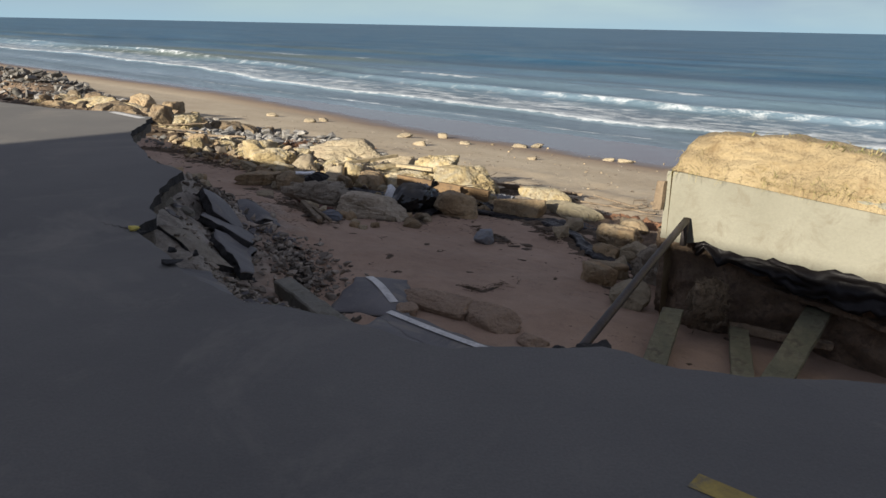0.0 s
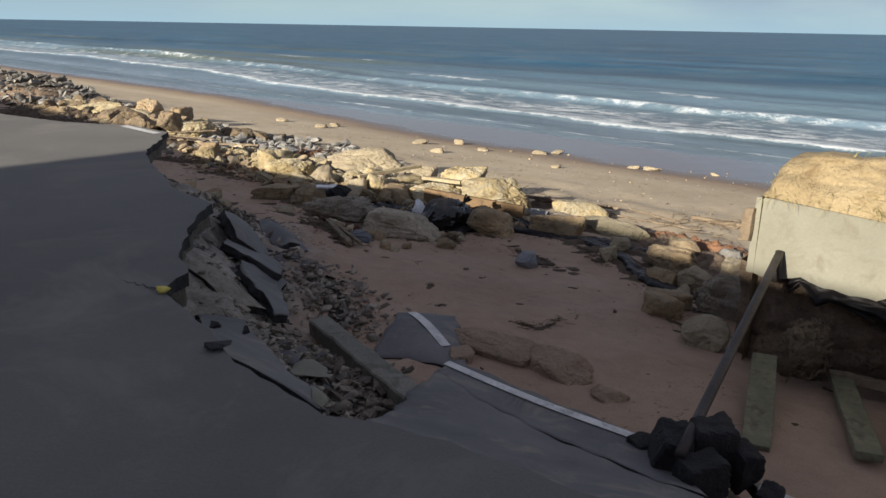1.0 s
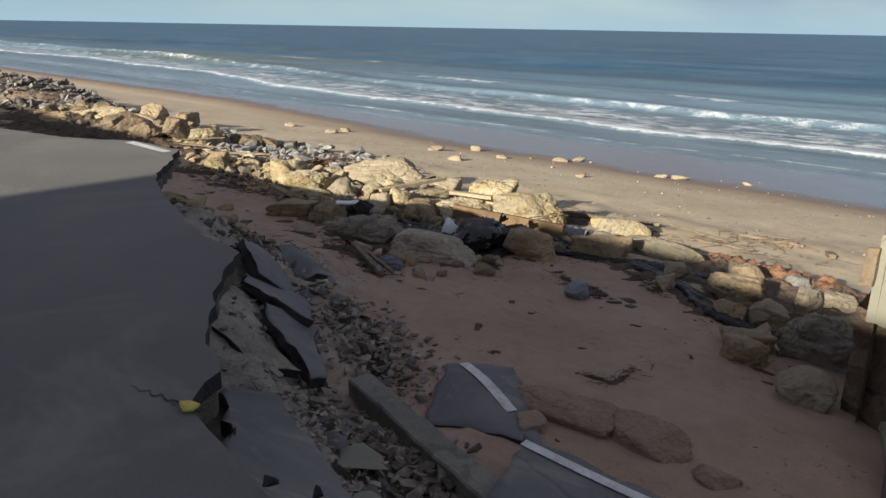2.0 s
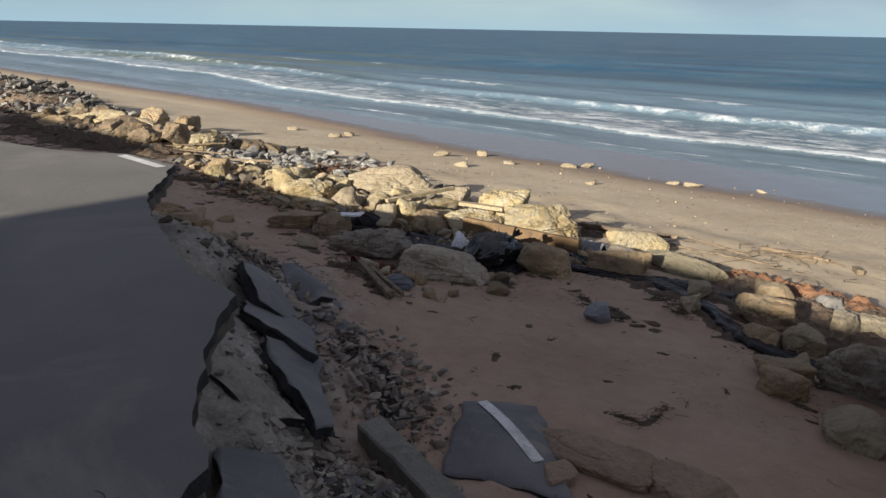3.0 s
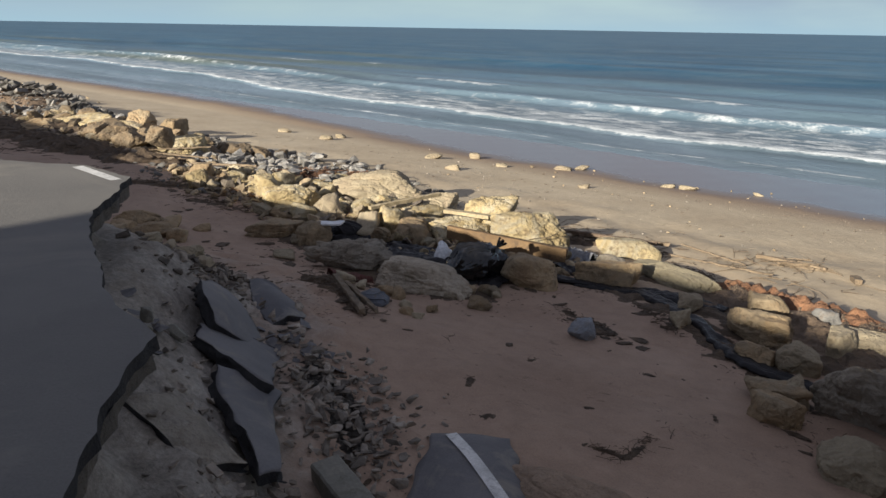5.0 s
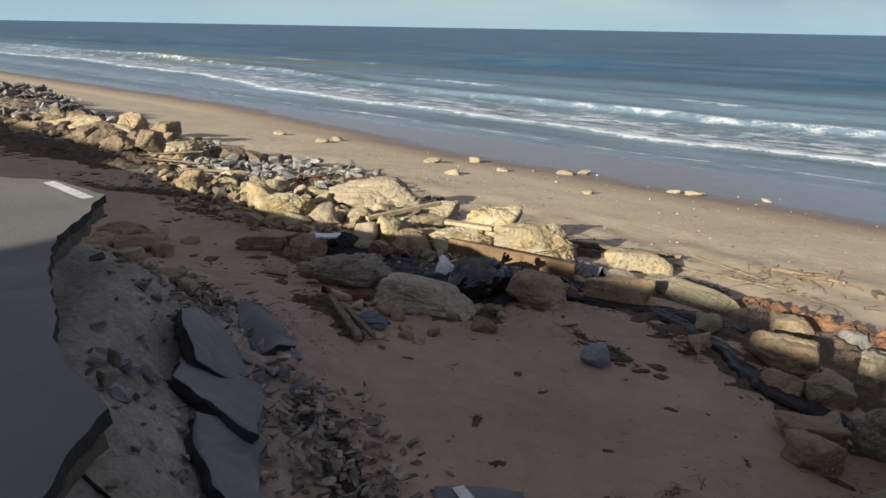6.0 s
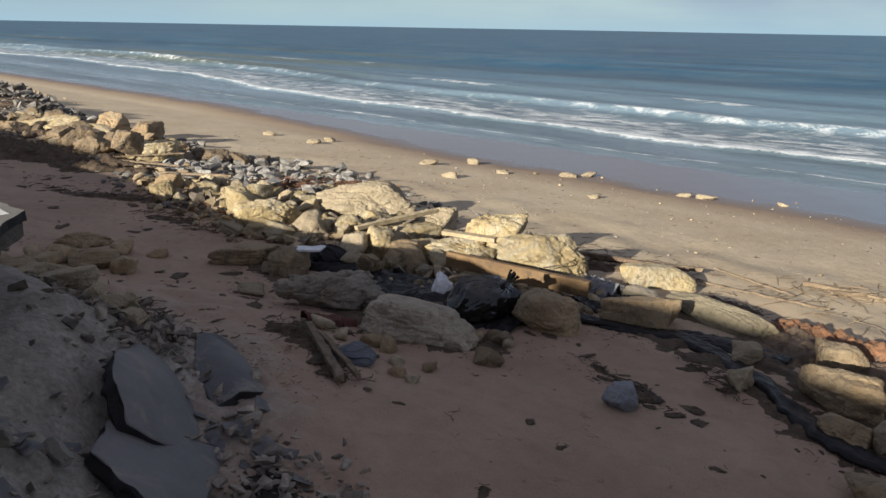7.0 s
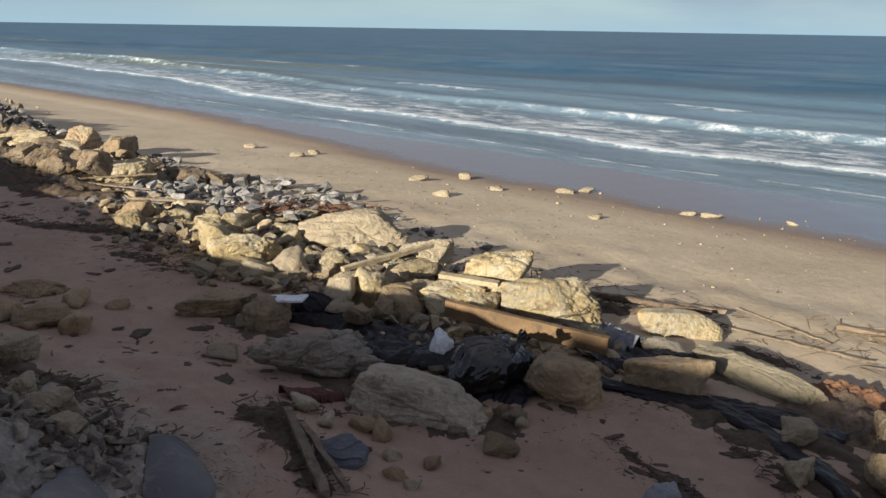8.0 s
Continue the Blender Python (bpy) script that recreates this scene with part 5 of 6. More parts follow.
def stock_rock(x, y, w, mat, label, lift):
    ob = new("boulder", r2.choice(STOCK[mat]))
    k = r2.uniform(0.75, 1.15)
    ob.matrix_world = pose(x, y, ground_at(x, y) - 0.12 * w + lift * w, r2.uniform(-25, 25), r2.uniform(-25, 25), r2.uniform(0, 360)) @ Matrix.Diagonal((w, w * k, w * r2.uniform(0.7, 1.1), 1))
    return tagged(ob, label, "rock", "boulders on the beach")


made = 0
while made < 95:
    s = r2.uniform(-27, -12.5) if made < 80 else r2.uniform(-13.5, -11)
    n = 15.4 + 0.5 * math.sin(s * 0.5) + r2.gauss(0, 1.0)
    x, y = world_xy(s, n)
    w = 0.25 + 0.75 * r2.random() ** 1.7 if made < 80 else r2.uniform(0.25, 0.7)
    if min(math.hypot(x - a, y - c) for a, c in CLEAR) < 0.45 + w * 0.5:
        continue
    made += 1
    stock_rock(x, y, w, r2.choice((BROWN_ROCK, BROWN_ROCK, PALE_ROCK) if n < 15 or s > -11 else (COQUINA, COQUINA, PALE_ROCK)), "middling boulder wedged in the rubble ridge", r2.uniform(0, 0.25))
# heaps beside the far road and on top of the ridge
HEAP_BROWN = surface("heap_brown_rock", (0.14, 0.1, 0.062), (0.29, 0.215, 0.13), (0.085, 0.062, 0.04), 1.7, 13, 0.95, 0.9, 0.03, grit=(0.74, 1.14), patch=(0.19, 0.15, 0.1), island=0.4)
HEAP_YELLOW = surface("heap_coquina", (0.3, 0.225, 0.115), (0.52, 0.415, 0.24), (0.15, 0.11, 0.06), 2.0, 13, 0.95, 1.0, 0.03, grit=(0.72, 1.16), patch=(0.42, 0.36, 0.26), island=0.2)

for k, (x, y, w, d, h, turn) in enumerate(((-9.9, 33.9, 1.3, 1.0, 0.6, 20), (-9.0, 34.1, 1.2, 0.9, 0.5, -15), (-10.6, 34.7, 1.1, 0.9, 0.6, 70), (-8.2, 34.7, 0.8, 0.6, 0.35, 40))):
    boulder(x, y, w, d, h, turn, HEAP_BROWN, "dark brown boulder at the end of the heap", 240 + k)


def in_heap():
    return rng.uniform(-44, -30), rng.gauss(17.3, 1.0)


stuff_of("heap_rock", 130, in_heap, (0.35, 1.4), STOCK[BROWN_ROCK], HEAP_BROWN, "brown boulders jumbled in a heap by the road", "rocks", 0.45)
stuff_of("heap_rock", 24, in_heap, (0.35, 1.3), STOCK[COQUINA], HEAP_YELLOW, "yellow coquina boulders jumbled in a heap by the road", "rocks", 0.5)
for k in range(30):
    f = r2.random()
    x, y = -5.2 + 5.4 * f + r2.gauss(0, 0.4), 21.2 - 4.9 * f ** 0.8 + r2.gauss(0, 0.45)
    w = 0.14 + 0.4 * r2.random() ** 2
    if min(math.hypot(x - a, y - c) for a, c in ((-1.3, 17.0), (-2.85, 18.2), (-0.15, 18.1), (-0.95, 18.9))) > 0.5 + w * 0.5:
        stock_rock(x, y, w, r2.choice((BROWN_ROCK, PALE_ROCK)), "small stone among weed on the shaded side of the ridge", r2.uniform(-0.1, 0.1))
for k in range(80):
    s = r2.uniform(-24, -14.5)
    n = 15.9 + r2.gauss(0, 0.7)
    x, y = world_xy(s, n)
    w = 0.18 + 0.5 * r2.random() ** 2
    if min(math.hypot(x - a, y - c) for a, c in CLEAR) > 0.35 + w * 0.45:
        stock_rock(x, y, w, r2.choice((COQUINA, COQUINA, PALE_ROCK)), "sharp-edged coquina boulder on the rubble ridge", r2.uniform(0.05, 0.4))
for k, (x, y, w, d, h) in enumerate(((-7.6, 17.6, 0.95, 0.7, 0.38), (-6.9, 17.3, 0.9, 0.6, 0.34), (-7.9, 16.9, 0.6, 0.5, 0.3), (-7.2, 16.6, 0.55, 0.45, 0.25), (-5.5, 15.3, 0.4, 0.35, 0.25), (-5.0, 14.9, 0.5, 0.36, 0.3), (-4.6, 14.5, 0.35, 0.3, 0.22))):
    boulder(x, y, w, d, h, k * 37, PALE_ROCK, "greyish rounded boulder below the road", 840 + k)
for k in range(16):
    x, y = -6.2 - 2.6 * r2.random(), 17.0 + 4.0 * r2.random()
    w = r2.uniform(0.25, 0.7)
    boulder(x, y, w, w * 0.7, w * r2.uniform(0.3, 0.5), r2.uniform(0, 180), BROWN_ROCK, "brown stone lying in sand below the road", 820 + k, detail=3)


# ---------------------------------------------------------------- seaweed, twigs and driftwood
def twigs(name, count, place, length, thick, mat, label, category="driftwood", lift=0.02, seed=3, steep=0.12):
    """Bent twigs lying about, in one mesh."""
    r = random.Random(seed)
    spots = [place() for _ in range(count)]
    hs = ground_height([p[0] for p in spots], [p[1] for p in spots])
    co, faces = [], []
    for (s, n), h in zip(spots, hs):
        x, y = world_xy(s, n)
        a = r.uniform(0, 6.283)
        ln = length * r.uniform(0.3, 1.0)
        t = thick * r.uniform(0.5, 1.2)
        q, up = Vector((math.cos(a), math.sin(a), r.uniform(-steep, steep))), Vector((0, 0, 1))
        side = Vector((-q.y, q.x, 0))
        bend = r.uniform(-0.25, 0.25)
        base = len(co)
        for k in range(4):
            f = k / 3
            p = Vector((x, y, h + lift + t * 0.3)) + q * ln * (f - 0.5) + side * bend * ln * math.sin(f * 3.14)
            w = t * (1 - 0.5 * f)
            co += [tuple(p + side * w), tuple(p + up * w), tuple(p - side * w), tuple(p - up * w)]
        for k in range(3):
            for j in range(4):
                faces.append((base + 4 * k + j, base + 4 * k + (j + 1) % 4, base + 4 * k + 4 + (j + 1) % 4, base + 4 * k + 4 + j))
    me = bpy.data.meshes.new(name)
    me.from_pydata(co, [], faces)
    me.materials.append(mat)
    return tagged(new(name, me), label, category, kind="stuff")


def clump(pts, spread, count=260, seed=1, length=0.1, thick=0.005, mat=WEED, label="dark matted seaweed and twigs on the sand"):
    return twigs("seaweed", int(count * 0.3), line_patch(pts, spread), length, thick, mat, label, "seaweed", 0.03, seed, 0.35)


MATS = [mesh_of("mat", rock_bm(370 + k, 1.0, 0.45 + 0.1 * k, 0.14, 4, 2, 0.6, 0, 5.0), WEED) for k in range(4)]
for pts, spread, count in (([(-3.4, 16.5), (-2.7, 15.6), (-2.0, 14.7)], 0.22, 16), ([(0.9, 16.6), (1.5, 15.6), (1.95, 14.7)], 0.12, 10), ([(-4.5, 15.2), (-5.8, 16.0), (-7.3, 17.2), (-8.5, 18.8)], 0.4, 26),
                           ([(-6.5, 22.5), (-8.5, 24.5), (-10.5, 26.5), (-14, 29)], 0.6, 40), ([(-5.0, 19.5), (-4.0, 18.8), (-2.8, 17.2), (-0.5, 16.2), (1.5, 17.5), (2.8, 17.4)], 0.25, 30),
                           ([(3.0, 16.9), (3.4, 15.7), (3.6, 14.0), (3.9, 12.6), (3.6, 11.4)], 0.25, 26), ([(-16, 31), (-20, 34), (-26, 39), (-34, 46)], 0.7, 90), ([(-14, 26), (-10, 22), (-7, 19.2), (-5, 17.6)], 0.8, 70), ([(-7.5, 16.4), (-6.2, 15.8), (-5.2, 15.0), (-4.4, 14.6)], 0.35, 60), ([(1.6, 16.0), (1.95, 15.2), (2.2, 14.6)], 0.14, 26), ([(2.9, 16.2), (3.3, 15.4)], 0.2, 16)):
    stuff_of("seaweed_mat", count, line_patch(pts, spread), (0.06, 0.55), MATS, WEED, "flat dark seaweed mats pressed into the sand", "seaweed", 0.02, True, 0.2, 0.08, 0.0)
stuff_of("seaweed_mat", 90, in_patch(-17, 0, 5.5, 12.8), (0.04, 0.26), MATS, WEED, "small dark scraps of weed on the shaded sand", "seaweed", 0.02, True, 0.25, 0.08, 0.0)
# flat black chips laid where the road edge has small dark holes
for k, (x, y, w, turn) in enumerate(((-1.6, 4.84, 0.17, 40), (-1.72, 5.12, 0.07, 10), (-1.5, 5.05, 0.06, 80))):
    thing("asphalt_chunk", chip_bm(440 + k, w, w * 0.7, 0.05), ASPHALT_EDGE, "flat black chip in place of a small hole in the road", "asphalt chunk", "asphalt chunks on the road", at=pose(x, y, 0.004, 0, 0, turn), smooth=False)
r3 = random.Random(31)
for k in range(5):
    x0, y0 = world_xy(r3.uniform(-20, -1), r3.uniform(7.5, 13))
    clump([(x0, y0), (x0 + r3.uniform(-0.3, 0.5), y0 + r3.uniform(-0.2, 0.2)), (x0 + 0.2, y0 + 0.1)], 0.06, 14, 40 + k, 0.2)
clump([(-3.4, 16.5), (-2.7, 15.6), (-2.0, 14.7)], 0.25, 420, 1)
clump([(0.9, 16.6), (1.5, 15.6), (1.95, 14.7)], 0.16, 260, 2)
clump([(0.9, 10.7), (1.3, 11.0), (1.8, 11.5)], 0.1, 90, 3, 0.18)
clump([(-4.5, 15.2), (-5.8, 16.0), (-7.3, 17.2), (-8.5, 18.8)], 0.4, 650, 4)
clump([(-6.5, 22.5), (-8.5, 24.5), (-10.5, 26.5), (-14, 29)], 0.6, 700, 5, 0.2, 0.007)
clump([(-10, 20), (-8.2, 20.4), (-7.2, 20.0)], 0.4, 350, 6)
clump([(-5.0, 19.5), (-4.0, 18.8), (-2.8, 17.2), (-0.5, 16.2), (1.5, 17.5), (2.8, 17.4)], 0.28, 700, 7)
clump([(3.0, 16.9), (3.4, 15.7), (3.6, 14.0), (3.9, 12.6), (3.6, 11.4)], 0.3, 650, 8)
clump([(-16, 31), (-20, 34), (-26, 39), (-34, 46)], 0.8, 900, 9, 0.5, 0.012)
clump([(-2.6, 13.9), (-3.2, 14.6), (-3.8, 15.0)], 0.25, 260, 10)
clump([(4.8, 18.9), (5.6, 18.3), (6.8, 17.7)], 0.3, 350, 11)
twigs("driftwood", 75, line_patch([(-12, 30), (-7, 26.5), (-4, 24.5), (-1, 22.5), (2.5, 21.8), (5, 20.8), (8.5, 18.5)], 0.9), 1.1, 0.015, WOOD, "thin driftwood sticks strewn along the ridge", seed=12, steep=0.15)
twigs("driftwood", 26, in_patch(-16, 3, 18, 23), 0.7, 0.008, WOOD, "thin reed stalks on the upper beach", seed=14, steep=0.03)
twigs("driftwood", 90, line_patch([(-7, 26.2), (-5.6, 26.0), (-4.4, 26.4)], 0.5), 0.7, 0.02, CLAY, "reddish dry palm scraps among the rubble", seed=15, steep=0.3)

for k, (a, b, w) in enumerate((((-13.2, 31.8, -2.75), (-10.4, 32.4, -2.65), 0.06),
                               ((-12.6, 31.2, -2.7), (-9.8, 30.2, -2.7), 0.06), ((4.6, 21.2, -3.28), (6.6, 19.6, -3.25), 0.04), ((-9.8, 28.6, -2.6), (-7.4, 28.0, -2.55), 0.07))):
    bar(a, b, w, w * 0.9, "weathered driftwood pole lying on the beach", "driftwood_pole", "driftwood", WOOD, 30 + k, "driftwood poles", 0.03)


# ---------------------------------------------------------------- black sheeting, clay, boards
def settle(bm):
    """Lift every vertex by the ground's height under it."""
    vs = list(bm.verts)
    sn = [along(v.co.x, v.co.y) for v in vs]
    for v, z in zip(vs, ground_height([p[0] for p in sn], [p[1] for p in sn])):
        v.co.z += float(z)


def ribbon(pts, width, name, label, mat, seed, rise=0.1, category="sheet"):
    """A crumpled sheet laid along points x, y on the ground."""
    bm = bmesh.new()
    rows = []
    k = 110
    for i in range(k + 1):
        f = i / k * (len(pts) - 1)
        j = min(int(f), len(pts) - 2)
        p = Vector(pts[j]).lerp(Vector(pts[j + 1]), f - j)
        d = (Vector(pts[j + 1]) - Vector(pts[j])).normalized()
        side = Vector((-d.y, d.x))
        row = []
        for m in range(31):
            g = m / 30 - 0.5
            w = width * (0.85 + 0.5 * wobble(i * 0.04, g * 0.3, 1.0, seed) + 0.12 * wobble(i * 0.11, 4, 2.1, seed) + (0.35 if g > 0 else 0.5) * abs(wobble(i * 0.13, 9 if g > 0 else 3, 1.7, seed + 6)))
            q = p + side * g * w
            h = rise * (0.6 + 0.5 * wobble(q.x, q.y, 0.7, seed) + 0.55 * (0.3 - abs(wobble(q.x * 1.4 + q.y, q.y - 0.4 * q.x, 1.7, seed + 2))) + 0.7 * (0.3 - abs(wobble(q.x, q.y, 5, seed + 4))) + 0.3 * (0.3 - abs(wobble(q.x + q.y, q.y, 11, seed + 8)))) - rise * abs(2 * g) ** 6
            row.append(bm.verts.new((q.x, q.y, 0.03 + h)))
        rows.append(row)
    settle(bm)
    for a, b in zip(rows, rows[1:]):
        for m in range(30):
            bm.faces.new((a[m], b[m], b[m + 1], a[m + 1]))
    bmesh.ops.recalc_face_normals(bm, faces=bm.faces)
    ob = thing(name, bm, mat, label, category)
    ob.modifiers.new("thickness", "SOLIDIFY").thickness = 0.012
    return ob


ribbon([(1.3, 18.25), (2.1, 17.95), (3.0, 17.6), (3.4, 16.8), (3.6, 15.6), (3.75, 14.6), (4.0, 13.9), (4.6, 13.45)], 0.42, "black_sheet", "torn black plastic sheeting among the boulders", BLACK_PLASTIC, 3, 0.075)
ribbon([(-3.2, 20.75), (-2.3, 20.0), (-1.5, 19.3), (-0.7, 18.6), (0.0, 17.95), (0.45, 17.6)], 1.5, "black_sheet", "crumpled black plastic sheeting between boulders", BLACK_PLASTIC, 7, 0.16)
# these two sheets also fill in the dark shade around the long boulder
ribbon([(1.8, 18.2), (2.5, 17.85), (3.2, 17.65), (3.9, 17.2), (4.5, 16.75)], 0.6, "black_sheet", "torn black plastic sheeting doubling as a long boulder's shadow", BLACK_PLASTIC, 11, 0.07)
ribbon([(1.55, 19.0), (2.2, 19.25), (2.8, 19.35), (3.4, 19.2)], 0.75, "black_sheet", "crumpled black plastic sheeting between boulders", BLACK_PLASTIC, 13, 0.14)
bag(-3.3, 20.6, 0.9, 0.6, 0.45, 9, BLACK_PLASTIC, "small black plastic bag between dark boulders", "rubbish_bag")
bar((-3.95, 20.15, -2.38), (-3.3, 20.05, -2.33), 0.3, 0.04, "white broken foam board on the rubble", "foam_board", "board", WHITE_PLASTIC, 5)
bag(-2.12, 15.42, 0.62, 0.62, 0.2, 12, surface("blue_plastic", (0.065, 0.07, 0.085), (0.125, 0.135, 0.155), (0.11, 0.085, 0.065), 4, 20, 0.6, 0.3, 0.01, spec=0.2), "crumpled bluish plastic bag in seaweed", "plastic_bag", 7)


def mound(pts, width, high, name, label, mat, seed):
    bm = bmesh.new()
    rows = []
    wrack = "weed" in name
    k = 90
    for i in range(k + 1):
        f = i / k * (len(pts) - 1)
        j = min(int(f), len(pts) - 2)
        p = Vector(pts[j]).lerp(Vector(pts[j + 1]), f - j)
        d = (Vector(pts[j + 1]) - Vector(pts[j])).normalized()
        side = Vector((-d.y, d.x))
        taper = min(1.0, 6 * i / k, 6 * (k - i) / k) ** 0.5
        row = []
        for m in range(29):
            g = m / 28 * 2 - 1
            q = p + side * g * width / 2 * (1 + (0.5 * wobble(i * 0.09, 2.0 if g > 0 else 7.0, 1.9, seed + 3) + 0.35 * wobble(i * 0.31, 2.0 if g > 0 else 7.0, 1.7, seed + 5) if wrack else 0.0))
            h = high * taper * max(0.0, 1 - abs(g) ** (1.6 if wrack else 3)) * (0.7 + 0.5 * wobble(q.x, q.y, 1.7, seed) + 0.4 * wobble(q.x, q.y, 5, seed) + 0.35 * abs(wobble(q.x, q.y, 11, seed))) - min(0.08, 0.55 * high)
            row.append(bm.verts.new((q.x, q.y, h)))
        rows.append(row)
    settle(bm)
    for a, b in zip(rows, rows[1:]):
        for m in range(28):
            bm.faces.new((a[m], b[m], b[m + 1], a[m + 1]))
    bmesh.ops.recalc_face_normals(bm, faces=bm.faces)
    return thing(name, bm, mat, label, "clay" if "clay" in name else "soil", kind="stuff")


mound([(4.75, 18.75), (5.5, 17.95), (6.2, 17.1), (6.8, 16.2), (7.3, 15.2)], 1.0, 0.36, "clay_bank", "crumbling orange clay bank at the ridge", CLAY, 4)
CLOD = surface("earth_clod", (0.3, 0.215, 0.15), (0.4, 0.295, 0.21), (0.22, 0.155, 0.105), 2.4, 15, 0.95, 0.9, 0.03, grit=(0.75, 1.15))
for k, (x, y, w, d, h, turn, tilt) in enumerate(((0.38, 10.0, 1.5, 0.62, 0.44, -33, 12), (1.22, 9.38, 1.05, 0.58, 0.36, -42, 14), (1.75, 8.7, 0.5, 0.36, 0.2, -35, 0), (-0.05, 9.5, 0.42, 0.34, 0.26, 30, 0))):
    thing("earth_clod", rock_bm(430 + k, w, d, h, 6 if k < 2 else 5, 6, 0.09, 0.75, 13.0), CLOD, "cracked brown earth clod beside the fallen slab", "clod", "clods beside the fallen slab", at=pose(x, y, ground_at(x, y) - 0.45 * h, tilt, 0, turn))
RUBBLE_BED = surface("rubble_bed", (0.09, 0.08, 0.068), (0.23, 0.205, 0.17), (0.13, 0.1, 0.07), 7, 30, 0.95, 1.0, 0.05)
mound([(-2.8, 12.6), (-2.2, 11.8), (-1.85, 11.0), (-1.6, 10.4)], 0.6, 0.05, "rubble_bed", "bed of crushed grey stone below the bank", RUBBLE_BED, 16)
mound([(-2.2, 9.0), (-1.75, 8.2), (-1.3, 7.2), (-0.9, 6.0)], 0.95, 0.09, "rubble_bed", "bed of crushed grey stone below the bank", RUBBLE_BED, 18)
mound([(-7.6, 16.3), (-6.2, 15.7), (-5.2, 14.9), (-4.3, 14.3)], 1.1, 0.1, "weed_bed", "dark brown soil and rotting weed below the road", WEED, 22)
mound([(-5.2, 21.0), (-3.9, 19.6), (-2.6, 18.1), (-1.5, 16.9), (-0.4, 16.6), (0.5, 17.0)], 1.5, 0.09, "weed_bed", "dark brown weed and soil round the shaded boulders", WEED, 26)
mound([(1.8, 20.0), (2.6, 19.4), (3.6, 18.9), (4.6, 18.4)], 1.0, 0.14, "weed_bed", "dark soil and weed behind the long boulder", WEED, 32)
ribbon([(1.75, 20.7), (2.1, 20.25), (2.45, 19.7)], 0.7, "grey_sheet", "crumpled grey plastic sheet beside a yellow boulder", surface("grey_plastic", (0.16, 0.165, 0.18), (0.27, 0.275, 0.29), None, 4, 12, 0.5, 0.5, 0.02), 15, 0.36)
mound([(1.6, 17.9), (2.3, 17.7), (3.0, 17.2), (3.45, 16.3), (3.7, 15.2), (3.9, 14.2), (4.4, 13.0), (4.6, 12.0)], 1.35, 0.16, "weed_bed", "dark brown soil and rotting weed between stones", WEED, 12)
mound([(3.6, 17.6), (4.0, 16.6), (4.3, 15.7), (4.6, 15.0), (5.0, 14.3), (5.3, 13.4)], 1.5, 0.14, "weed_bed", "dark damp soil and weed between brown boulders", WEED, 15)
mound([(4.9, 16.6), (5.5, 15.7), (5.9, 14.8), (6.1, 13.8)], 1.4, 0.2, "earth_mound", "dark brown soil below the clay bank", SOIL, 17)
mound([(4.2, 18.1), (5.0, 17.5), (5.8, 16.8), (6.5, 15.9), (6.9, 15.0)], 2.5, 0.3, "earth_mound", "dark brown soil washed down behind the ridge", SOIL, 14)

def weed_heap(pts, width, high, seed, count, length=0.5, thick=0.012, label="heap of rotting seaweed, reeds and twigs"):
    """A low heap of wrack with loose strands over it."""
    mound(pts, width, high, "weed_heap", label, WEED, seed)
    twigs("wrack", int(count * 0.45), line_patch(pts, width * 0.2), length * 0.6, thick, WEED, "tangled dark strands lying over the wrack", "seaweed", high * 0.45, seed, 0.2)


# wrack, poles and stones at the pale boulder
weed_heap([(-3.5, 16.45), (-3.0, 15.9), (-2.5, 15.2), (-2.0, 14.5)], 0.8, 0.15, 51, 130, 0.45, 0.011)
weed_heap([(-3.2, 16.5), (-2.6, 16.6), (-2.2, 16.9)], 0.5, 0.13, 53, 60, 0.4)
for k, (a, b, w) in enumerate((((-2.85, 16.1), (-2.15, 14.45), 0.1), ((-2.6, 15.75), (-1.95, 14.6), 0.07))):
    bar(laid(*a, 0.14), laid(*b, 0.1), w, w * 0.9, "weathered driftwood pole half buried in wrack", "driftwood_pole", "driftwood", WOOD, 60 + k, "driftwood poles", 0.03)
RED_CLOTH = surface("faded_red_cloth", (0.085, 0.032, 0.026), (0.145, 0.052, 0.04), (0.09, 0.055, 0.04), 3, 20, 0.9, 0.6, 0.015)
ribbon([(-3.1, 17.0), (-2.75, 17.25), (-2.35, 17.4)], 0.3, "red_cloth", "faded red cloth scrap trapped under a pale boulder", RED_CLOTH, 19, 0.13, "cloth")
for k, (x, y, w, d, h) in enumerate(((-1.5, 15.25, 0.3, 0.2, 0.14), (-1.3, 15.05, 0.2, 0.16, 0.1), (-1.7, 16.2, 0.36, 0.26, 0.2), (-2.75, 16.65, 0.42, 0.3, 0.22), (-1.98, 16.4, 0.4, 0.26, 0.18), (-1.55, 15.7, 0.24, 0.2, 0.12),
                                     (-1.1, 15.6, 0.26, 0.18, 0.13), (-2.4, 16.2, 0.3, 0.24, 0.16), (-0.4, 16.9, 0.3, 0.22, 0.16), (0.1, 16.75, 0.22, 0.18, 0.12))):
    boulder(x, y, w, d, h, 41 * k, PALE_ROCK if k % 2 else BROWN_ROCK, "small stone lying among the wrack", 900 + k, detail=3)
# wrack under the road, along the shaded ridge and below the far heap
weed_heap([(-7.0, 17.2), (-6.0, 16.6), (-5.3, 16.2), (-4.6, 15.7)], 0.9, 0.1, 55, 170, 0.35)
weed_heap([(-5.2, 15.3), (-4.5, 15.0), (-3.7, 15.2)], 0.6, 0.09, 57, 90, 0.3)
